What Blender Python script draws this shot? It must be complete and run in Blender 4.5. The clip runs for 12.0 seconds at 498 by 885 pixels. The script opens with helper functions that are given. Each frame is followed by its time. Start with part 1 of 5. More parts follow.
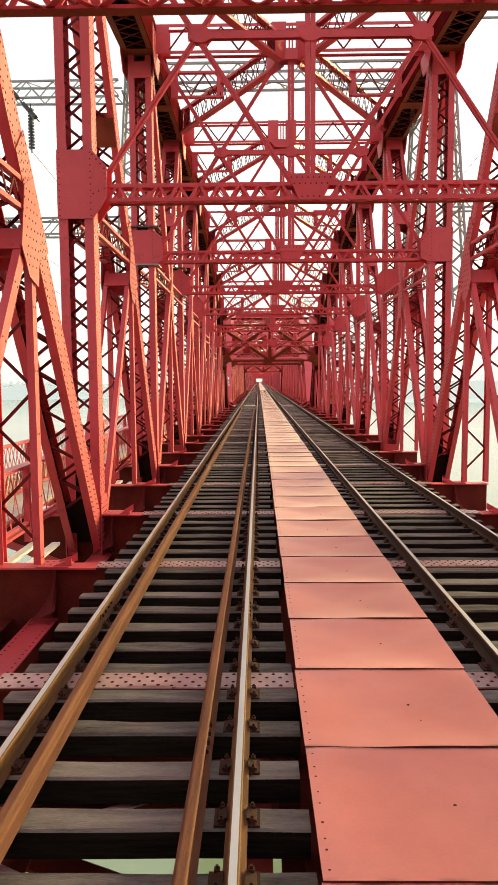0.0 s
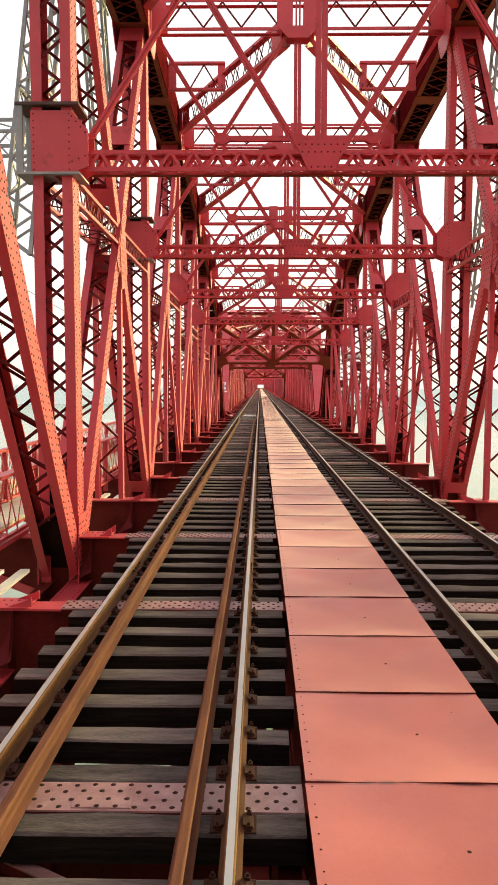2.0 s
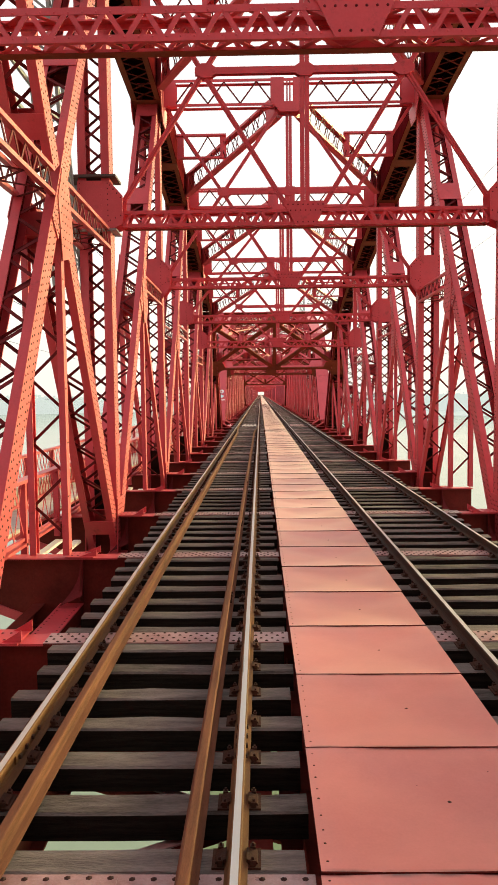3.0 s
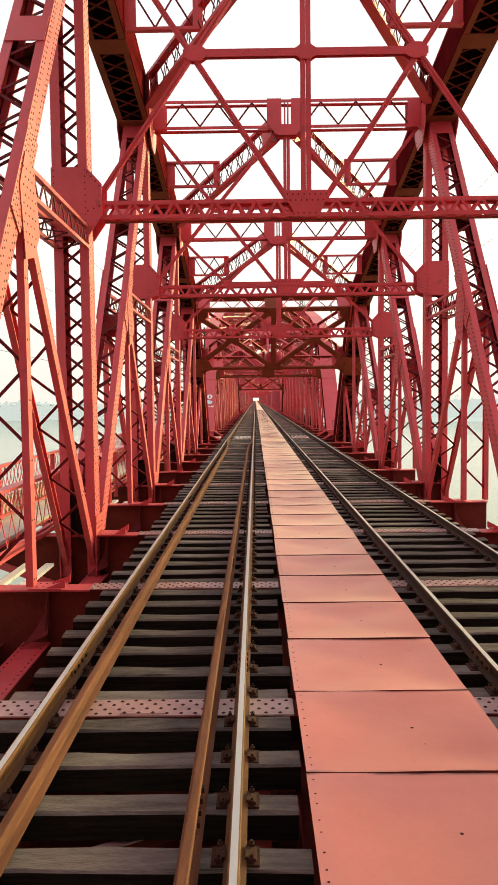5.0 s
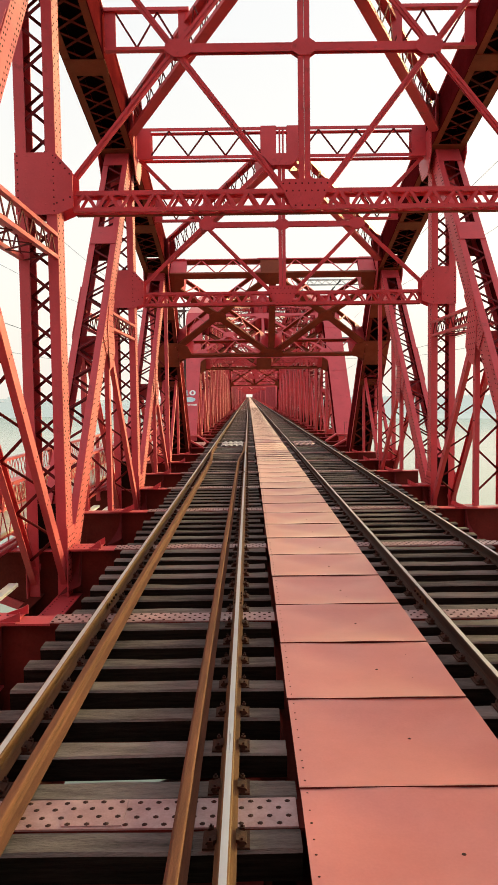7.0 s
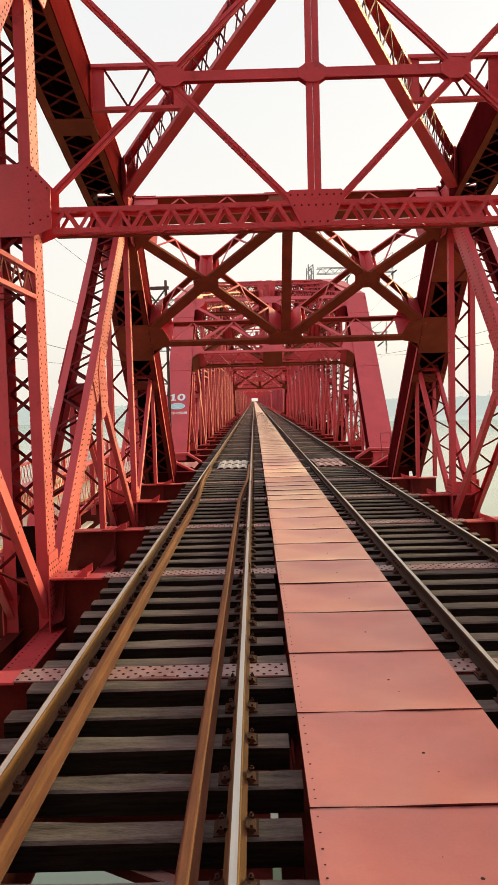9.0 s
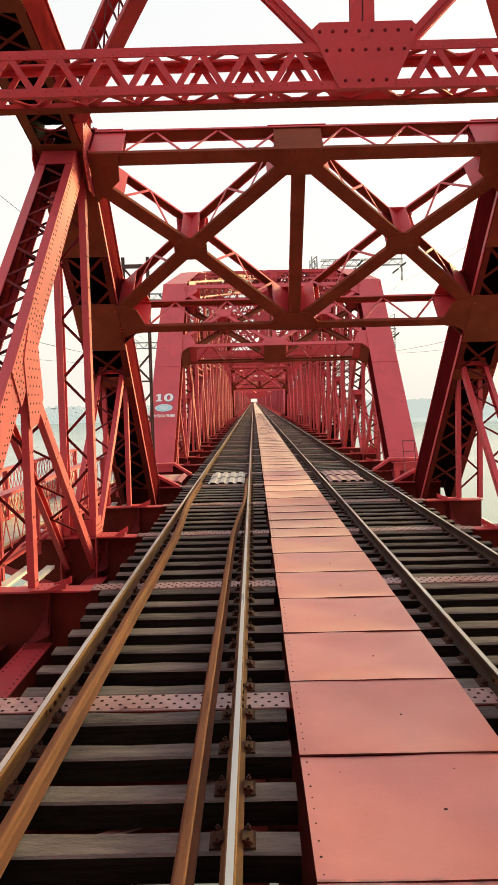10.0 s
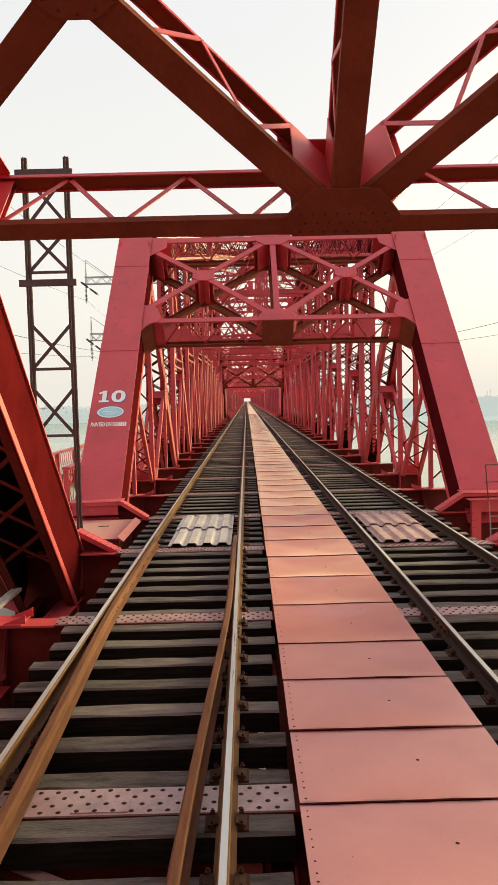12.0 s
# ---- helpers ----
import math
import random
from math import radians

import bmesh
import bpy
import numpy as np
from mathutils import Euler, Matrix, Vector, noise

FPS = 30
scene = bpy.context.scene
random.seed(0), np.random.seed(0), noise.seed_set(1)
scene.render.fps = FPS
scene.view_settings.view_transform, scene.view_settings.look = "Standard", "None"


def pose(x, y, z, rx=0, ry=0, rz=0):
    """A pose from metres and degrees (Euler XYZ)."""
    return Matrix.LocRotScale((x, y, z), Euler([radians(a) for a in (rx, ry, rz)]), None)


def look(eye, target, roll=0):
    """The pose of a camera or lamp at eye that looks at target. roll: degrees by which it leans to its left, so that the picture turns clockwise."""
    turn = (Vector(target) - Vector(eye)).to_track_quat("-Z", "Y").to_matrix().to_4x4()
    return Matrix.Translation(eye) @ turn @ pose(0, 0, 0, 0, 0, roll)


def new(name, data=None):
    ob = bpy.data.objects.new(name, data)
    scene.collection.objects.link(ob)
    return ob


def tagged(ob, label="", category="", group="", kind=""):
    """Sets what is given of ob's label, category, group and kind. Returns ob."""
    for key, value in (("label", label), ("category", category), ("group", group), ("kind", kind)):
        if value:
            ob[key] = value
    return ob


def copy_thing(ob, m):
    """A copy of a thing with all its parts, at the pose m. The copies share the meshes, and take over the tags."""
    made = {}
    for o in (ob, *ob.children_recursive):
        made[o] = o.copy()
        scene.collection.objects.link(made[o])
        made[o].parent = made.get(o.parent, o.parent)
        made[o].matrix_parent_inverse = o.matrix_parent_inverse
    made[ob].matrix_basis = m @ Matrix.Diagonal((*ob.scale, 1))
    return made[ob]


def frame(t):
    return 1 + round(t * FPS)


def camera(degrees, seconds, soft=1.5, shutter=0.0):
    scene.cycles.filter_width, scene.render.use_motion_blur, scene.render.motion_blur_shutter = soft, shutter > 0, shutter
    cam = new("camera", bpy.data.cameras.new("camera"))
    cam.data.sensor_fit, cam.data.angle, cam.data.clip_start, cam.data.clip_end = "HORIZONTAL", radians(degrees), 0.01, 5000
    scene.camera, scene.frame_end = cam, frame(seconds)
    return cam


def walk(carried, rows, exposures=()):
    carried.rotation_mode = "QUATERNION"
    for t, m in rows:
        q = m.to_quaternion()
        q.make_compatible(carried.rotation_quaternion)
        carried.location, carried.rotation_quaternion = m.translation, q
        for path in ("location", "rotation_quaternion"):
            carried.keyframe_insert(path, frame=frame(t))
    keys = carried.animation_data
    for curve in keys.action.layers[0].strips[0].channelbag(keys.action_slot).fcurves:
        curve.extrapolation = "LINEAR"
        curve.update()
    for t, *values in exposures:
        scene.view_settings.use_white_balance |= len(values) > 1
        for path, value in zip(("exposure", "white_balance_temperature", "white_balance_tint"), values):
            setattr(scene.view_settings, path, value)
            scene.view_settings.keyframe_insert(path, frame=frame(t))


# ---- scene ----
cam = camera(37.96, 12.0, soft=1.5)
# seconds, x, y, z, yaw, pitch, roll; the bridge's middle line is x = 0, its floor-beam tops z = 0
ROWS = [
    (0.0, -1.095, -76.832, 2.870, 0.789, -4.953, -0.398),
    (0.5, -1.086, -74.126, 2.854, 0.841, -4.824, 0.005),
    (1.0, -1.088, -71.475, 2.846, 0.908, -4.710, 0.112),
    (1.5, -1.089, -68.800, 2.842, 0.838, -4.649, 0.261),
    (2.0, -1.090, -66.157, 2.846, 0.845, -4.479, 0.130),
    (2.5, -1.089, -63.563, 2.848, 0.931, -4.262, -0.243),
    (3.0, -1.079, -60.930, 2.868, 0.926, -3.904, -0.629),
    (5.0, -1.099, -50.334, 2.835, 0.534, -3.446, -0.652),
    (5.5, -1.081, -47.616, 2.839, 0.377, -3.540, -0.623),
    (6.0, -1.088, -45.006, 2.839, 0.263, -3.725, -0.651),
    (6.5, -1.081, -42.434, 2.849, -0.009, -3.783, -0.778),
    (7.0, -1.073, -39.818, 2.839, 0.019, -3.731, -0.746),
    (9.0, -1.062, -29.380, 2.848, 0.480, -3.404, -1.533),
    (9.5, -1.079, -26.876, 2.860, 0.459, -3.370, -1.704),
    (10.0, -1.053, -24.258, 2.857, 0.420, -3.361, -1.347),
    (10.5, -1.070, -21.601, 2.871, 0.268, -3.492, -1.355),
    (11.0, -1.061, -18.960, 2.871, 0.166, -3.500, -1.362),
    (11.5, -1.044, -16.349, 2.856, 0.079, -3.442, -1.488),
    (12.0, -1.050, -13.808, 2.866, -0.116, -3.410, -1.408),
]


def aim(x, y, z, yaw, pitch, roll):
    return pose(x, y, z, 0, 0, yaw) @ pose(0, 0, 0, 90 + pitch, 0, 0) @ pose(0, 0, 0, 0, 0, roll)


# the camera opens up under the dense bracing and stops down towards the open gap
walk(cam, [(t, aim(*r)) for t, *r in ROWS], exposures=[(0.0, 0.32), (3.0, 0.24), (5.0, 0.17), (5.5, 0.11), (7.0, 0.07), (9.0, 0.00), (9.5, -0.04), (10.0, 0.09), (10.5, 0.09), (11.0, -0.12), (12.0, -0.04)])

# ---- light ----
world = bpy.data.worlds.new("hazy_sky")
scene.world = world
world.use_nodes = True
wn, wl = world.node_tree.nodes, world.node_tree.links
wn.clear()
w_out = wn.new("ShaderNodeOutputWorld")
w_bg = wn.new("ShaderNodeBackground")
w_mix = wn.new("ShaderNodeMix")
w_mix.data_type = "RGBA"
w_sky = wn.new("ShaderNodeTexSky")
w_sky.sky_type, w_sky.sun_disc = "NISHITA", False
w_sky.sun_elevation, w_sky.sun_rotation = radians(12), radians(52)
w_sky.dust_density, w_sky.air_density = 6.0, 1.2
w_sc = wn.new("ShaderNodeVectorMath")
w_sc.operation = "SCALE"
w_sc.inputs["Scale"].default_value = 0.13
w_coord = wn.new("ShaderNodeTexCoord")
w_sep = wn.new("ShaderNodeSeparateXYZ")
w_ramp = wn.new("ShaderNodeValToRGB")
w_ramp.color_ramp.elements[0].position, w_ramp.color_ramp.elements[0].color = 0.0, (0.95, 0.90, 0.80, 1)
w_ramp.color_ramp.elements[1].position, w_ramp.color_ramp.elements[1].color = 0.45, (0.90, 0.898, 0.885, 1)
w_mid = w_ramp.color_ramp.elements.new(0.12)
w_mid.color = (0.98, 0.945, 0.87, 1)
wl.new(w_coord.outputs["Generated"], w_sep.inputs[0])
wl.new(w_sep.outputs["Z"], w_ramp.inputs["Fac"])
wl.new(w_sky.outputs[0], w_sc.inputs[0])
w_mix.inputs["Factor"].default_value = 0.80
wl.new(w_sc.outputs[0], w_mix.inputs["A"])
wl.new(w_ramp.outputs[0], w_mix.inputs["B"])
wl.new(w_mix.outputs["Result"], w_bg.inputs["Color"])
w_bg.inputs["Strength"].default_value = 1.18
wl.new(w_bg.outputs[0], w_out.inputs["Surface"])

sun = new("sun", bpy.data.lights.new("sun", "SUN"))
sun.data.energy, sun.data.angle, sun.data.color = 9.7, radians(28), (1.0, 0.87, 0.36)
sun.matrix_world = look((47, 37, 12.5), (0, 0, 0))


# ---- materials ----
def mat(name, base, second, rough=0.6, metal=0.0, scale=1.5, fine=40.0, bump=0.15, spread=0.5, streak=None, spec=0.3, island=False, obrand=False, dust=0.0, dust_tint=(1.0, 0.62, 0.42), spots=None, dust_rough=0.45, dirt=0.0, vary=0.15):
    """Two-colour surface: broad stains, fine grain, small relief."""
    m = bpy.data.materials.new(name)
    m.use_nodes = True
    n, l = m.node_tree.nodes, m.node_tree.links
    b = n["Principled BSDF"]
    tc = n.new("ShaderNodeTexCoord")
    big, small = n.new("ShaderNodeTexNoise"), n.new("ShaderNodeTexNoise")
    big.inputs["Scale"].default_value, big.inputs["Detail"].default_value, big.inputs["Roughness"].default_value = scale, 5, 0.65
    small.inputs["Scale"].default_value, small.inputs["Detail"].default_value = fine, 3
    src = tc.outputs["Object"]
    if obrand:                                   # each piece takes its own stretch of the stains
        own, shift = n.new("ShaderNodeObjectInfo"), n.new("ShaderNodeVectorMath")
        shift.operation = "MULTIPLY_ADD"
        l.new(own.outputs["Random"], shift.inputs[0])
        shift.inputs[1].default_value = (61.0, 43.0, 29.0)
        l.new(src, shift.inputs[2])
        src = shift.outputs[0]
    place = src
    if streak:
        mp = n.new("ShaderNodeMapping")
        mp.inputs["Scale"].default_value = streak
        l.new(src, mp.inputs["Vector"])
        src = mp.outputs[0]
    l.new(src, big.inputs["Vector"]), l.new(src, small.inputs["Vector"])
    r = n.new("ShaderNodeValToRGB")
    r.color_ramp.elements[0].position, r.color_ramp.elements[1].position = 0.5 - spread / 2, 0.5 + spread / 2
    r.color_ramp.elements[0].color, r.color_ramp.elements[1].color = (*base, 1), (*second, 1)
    add = n.new("ShaderNodeMath")
    add.operation = "MULTIPLY_ADD"
    l.new(small.outputs["Fac"], add.inputs[0])
    add.inputs[1].default_value = 0.30
    l.new(big.outputs["Fac"], add.inputs[2])
    sub = n.new("ShaderNodeMath")
    sub.operation = "SUBTRACT"
    l.new(add.outputs[0], sub.inputs[0])
    sub.inputs[1].default_value = 0.15
    last = sub.outputs[0]
    if obrand or island:
        info = n.new("ShaderNodeObjectInfo" if obrand else "ShaderNodeNewGeometry")
        ma = n.new("ShaderNodeMath")
        ma.operation = "MULTIPLY_ADD"
        l.new(info.outputs["Random" if obrand else "Random Per Island"], ma.inputs[0])
        ma.inputs[1].default_value = 0.34
        s2 = n.new("ShaderNodeMath")
        s2.operation = "SUBTRACT"
        l.new(last, ma.inputs[2]), l.new(ma.outputs[0], s2.inputs[0])
        s2.inputs[1].default_value = 0.17
        last = s2.outputs[0]
    l.new(last, r.inputs["Fac"])
    paint = r.outputs[0]
    if spots:                                    # sparse stains: colour, scale, threshold, share
        colour, sc, low, share = spots
        sn = n.new("ShaderNodeTexNoise")
        sn.inputs["Scale"].default_value, sn.inputs["Detail"].default_value, sn.inputs["Roughness"].default_value = sc, 6, 0.7
        l.new(place, sn.inputs["Vector"])
        sr = n.new("ShaderNodeMapRange")
        sr.inputs["From Min"].default_value, sr.inputs["From Max"].default_value, sr.inputs["To Max"].default_value = low, low + 0.10, share
        l.new(sn.outputs["Fac"], sr.inputs["Value"])
        mx = n.new("ShaderNodeMix")
        mx.data_type = "RGBA"
        l.new(sr.outputs[0], mx.inputs["Factor"]), l.new(r.outputs[0], mx.inputs["A"])
        mx.inputs["B"].default_value = (*colour, 1)
        paint = mx.outputs["Result"]
    if dirt:                                 # smudges along the two ends of a plate of this length
        sy, ds, dn, near, rag, both, grime = (n.new("ShaderNodeSeparateXYZ"), n.new("ShaderNodeMath"), n.new("ShaderNodeTexNoise"), n.new("ShaderNodeMapRange"), n.new("ShaderNodeMapRange"), n.new("ShaderNodeMath"), n.new("ShaderNodeMix"))
        l.new(tc.outputs["Object"], sy.inputs[0])
        ds.operation = "PINGPONG"
        l.new(sy.outputs["Y"], ds.inputs[0])
        ds.inputs[1].default_value = dirt / 2
        near.inputs["From Min"].default_value, near.inputs["From Max"].default_value, near.inputs["To Min"].default_value, near.inputs["To Max"].default_value = 0.0, 0.035, 0.9, 0.0
        l.new(ds.outputs[0], near.inputs["Value"])
        dn.inputs["Scale"].default_value, dn.inputs["Detail"].default_value = 5.0, 6
        l.new(place, dn.inputs["Vector"])
        rag.inputs["From Min"].default_value, rag.inputs["From Max"].default_value = 0.42, 0.62
        l.new(dn.outputs["Fac"], rag.inputs["Value"])
        both.operation = "MULTIPLY"
        l.new(near.outputs[0], both.inputs[0]), l.new(rag.outputs[0], both.inputs[1])
        grime.data_type = "RGBA"
        l.new(both.outputs[0], grime.inputs["Factor"]), l.new(paint, grime.inputs["A"])
        grime.inputs["B"].default_value = (0.045, 0.016, 0.013, 1)
        paint = grime.outputs["Result"]
    l.new(paint, b.inputs["Base Color"])
    b.inputs["Metallic"].default_value = metal
    b.inputs["Specular IOR Level"].default_value = spec
    b.inputs["Sheen Weight"].default_value, b.inputs["Sheen Roughness"].default_value, b.inputs["Sheen Tint"].default_value = dust, dust_rough, (*dust_tint, 1)
    mr = n.new("ShaderNodeMapRange")
    mr.inputs["To Min"].default_value, mr.inputs["To Max"].default_value = max(rough - vary, 0.05), min(rough + vary, 1)
    l.new(big.outputs["Fac"], mr.inputs["Value"])
    l.new(mr.outputs[0], b.inputs["Roughness"])
    bp = n.new("ShaderNodeBump")
    bp.inputs["Strength"].default_value, bp.inputs["Distance"].default_value = bump, 0.01
    l.new(small.outputs["Fac"], bp.inputs["Height"])
    l.new(bp.outputs[0], b.inputs["Normal"])
    return m


RED = mat("red_oxide_paint", (0.42, 0.033, 0.046), (0.61, 0.064, 0.083), 0.48, scale=0.9, fine=30, bump=0.14, spec=0.48, dust=0.03, dust_tint=(1.0, 0.66, 0.36), spread=0.6, spots=((0.13, 0.018, 0.016), 3.4, 0.59, 0.45))
# darker than RED: the backlit shade of the lacing is put into the colour
LACE = mat("dark_red_shade_paint", (0.080, 0.007, 0.009), (0.165, 0.016, 0.020), 0.75, scale=1.1, fine=30, bump=0.12, spec=0.18)
# pinkish: distance haze put into the far spans' colour
FARRED = mat("hazy_far_red_paint", (0.27, 0.040, 0.060), (0.41, 0.066, 0.090), 0.7, scale=0.6, fine=6, bump=0.0, spec=0.2)
# darker copy of RED: shade on webs and inner faces put into the colour
MAROON = mat("maroon_shade_paint", (0.056, 0.0042, 0.0052), (0.102, 0.0085, 0.0105), 0.9, scale=1.2, fine=25, bump=0.15, spec=0.0)
# grime, with the shade under the deck and inside boxes painted in
GRIME_SHADE = mat("grimy_shaded_red_paint", (0.070, 0.010, 0.008), (0.165, 0.026, 0.020), 0.75, scale=1.3, fine=25, bump=0.2, spec=0.08)
# soot brown, with the shade of undersides and inner planes painted in
SOOT_SHADE = mat("sooty_shade_brown_paint", (0.140, 0.032, 0.017), (0.245, 0.060, 0.032), 0.75, scale=1.2, fine=25, bump=0.2, spec=0.1)
# the black of unlit box insides, put into the colour
BLACK = mat("black_shade_paint", (0.010, 0.006, 0.005), (0.028, 0.014, 0.010), 0.9, scale=2, fine=25, spec=0.05)
# worn heads, darkened further for the small shadows they throw
RIVET = mat("worn_shadowed_rivet_head", (0.055, 0.008, 0.008), (0.12, 0.014, 0.014), 0.6, scale=5, fine=40)
PINK = mat("dusty_flange_paint", (0.20, 0.085, 0.082), (0.48, 0.31, 0.30), 0.33, scale=4, fine=60, bump=0.15, spec=1.0)
PLATE = mat("faded_walkway_paint", (0.38, 0.095, 0.088), (0.59, 0.190, 0.174), 0.30, scale=1.6, fine=50, bump=0.03, spec=1.0, dust=0.42, dust_tint=(0.88, 0.87, 0.95), dust_rough=0.26, dirt=1.475, vary=0.03, obrand=True, spread=1.0)
PLATEPALE = mat("paler_walkway_paint", (0.42, 0.128, 0.124), (0.60, 0.225, 0.216), 0.31, scale=1.6, fine=50, bump=0.03, spec=1.0, dust_rough=0.26, dirt=1.05, vary=0.03, dust=0.42, dust_tint=(0.88, 0.87, 0.95), obrand=True, spread=1.0)
RUST = mat("rusty_rail_steel", (0.070, 0.029, 0.012), (0.200, 0.088, 0.034), 0.6, scale=2.5, fine=60, streak=(6, 0.5, 6), bump=0.3, spec=0.15)
GUARD = mat("rusty_guard_rail_steel", (0.084, 0.033, 0.019), (0.215, 0.088, 0.049), 0.85, scale=2.5, fine=60, streak=(6, 0.5, 6), bump=0.3, spec=0.15)
# darker copy of RUST: the shaded sides of the right track's rails painted in
RUST_SHADE = mat("shaded_rail_steel", (0.018, 0.011, 0.009), (0.070, 0.036, 0.022), 0.65, scale=2.5, fine=60, streak=(6, 0.5, 6), bump=0.3, spec=0.15)
STEEL = mat("polished_rail_head", (0.42, 0.44, 0.47), (0.60, 0.62, 0.66), 0.32, 0.4, scale=1.0, fine=80, streak=(10, 0.3, 10), bump=0.04)
DULL = mat("dull_rail_head", (0.46, 0.45, 0.44), (0.68, 0.67, 0.66), 0.32, 0.3, scale=1.0, fine=80, streak=(10, 0.3, 10), bump=0.06)
# sides far darker than the tops: shade between sleepers put into the tar
TAR_SHADE = mat("tarred_shaded_sleeper_sides", (0.004, 0.003, 0.003), (0.026, 0.020, 0.016), 0.95, scale=3, fine=30, streak=(0.6, 9, 9), bump=0.5, spec=0.03)
WOOD = mat("weathered_sleeper_timber", (0.036, 0.031, 0.028), (0.255, 0.216, 0.200), 0.9, scale=2.2, fine=22, streak=(0.9, 5, 5), bump=0.8, spec=0.05, obrand=True, spread=0.75)
WOODFAR = mat("weathered_sleeper_timber_rows", (0.036, 0.031, 0.028), (0.255, 0.216, 0.200), 0.9, scale=2.2, fine=22, streak=(0.9, 5, 5), bump=0.7, spec=0.05, island=True, spread=0.75)
CHAIR = mat("rusty_tie_plate", (0.022, 0.009, 0.006), (0.080, 0.028, 0.014), 0.85, scale=8, fine=80, bump=0.4)
BOLT = mat("dark_bolt", (0.026, 0.010, 0.008), (0.055, 0.020, 0.014), 0.8, scale=8)
SHEET = mat("corrugated_cement_sheet", (0.40, 0.335, 0.31), (0.63, 0.56, 0.53), 0.85, scale=2.5, fine=40, bump=0.3)
SHEETPINK = mat("pinkish_corrugated_sheet", (0.34, 0.20, 0.185), (0.54, 0.36, 0.335), 0.85, scale=2.5, fine=40, bump=0.3)
VIOLET = mat("violet_sign_shadow_paint", (0.12, 0.07, 0.20), (0.17, 0.11, 0.27), 0.6, scale=6)
DARKSTEEL = mat("dark_painted_mast_steel", (0.055, 0.03, 0.03), (0.11, 0.07, 0.065), 0.7, scale=3)
ZINC = mat("grey_galvanised_steel", (0.22, 0.23, 0.24), (0.36, 0.37, 0.37), 0.6, 0.2, scale=3)
GLASSY = mat("dark_insulator_glaze", (0.035, 0.03, 0.03), (0.07, 0.06, 0.06), 0.3, scale=3)
WHITE = mat("white_sign_paint", (0.75, 0.72, 0.68), (0.84, 0.82, 0.79), 0.6, scale=6)
CYAN = mat("pale_blue_sign_paint", (0.30, 0.55, 0.62), (0.42, 0.66, 0.72), 0.6, scale=6)
CONC = mat("grey_footway_concrete", (0.46, 0.43, 0.39), (0.66, 0.62, 0.57), 0.9, scale=2, fine=25, bump=0.3)
LEAF = mat("glowing_haze_foliage", (0.07, 0.09, 0.085), (0.10, 0.12, 0.11), 0.95, scale=0.02, fine=0.8, bump=0.0, spec=0.0, island=True, spread=0.9)
# pale: distance haze put into the concrete's colour
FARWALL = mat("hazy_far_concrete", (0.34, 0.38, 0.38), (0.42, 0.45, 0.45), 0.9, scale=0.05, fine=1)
# air haze imitated by letting the far foliage colour glow
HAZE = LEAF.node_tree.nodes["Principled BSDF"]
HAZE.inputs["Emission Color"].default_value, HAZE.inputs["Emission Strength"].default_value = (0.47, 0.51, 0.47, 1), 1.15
WATER = mat("river_water", (0.16, 0.21, 0.135), (0.20, 0.255, 0.17), 0.05, scale=0.03, fine=1.2, bump=0.004, spec=1.0)


# ---- mesh builder ----
V3 = Vector
EX, EY, EZ = V3((1, 0, 0)), V3((0, 1, 0)), V3((0, 0, 1))


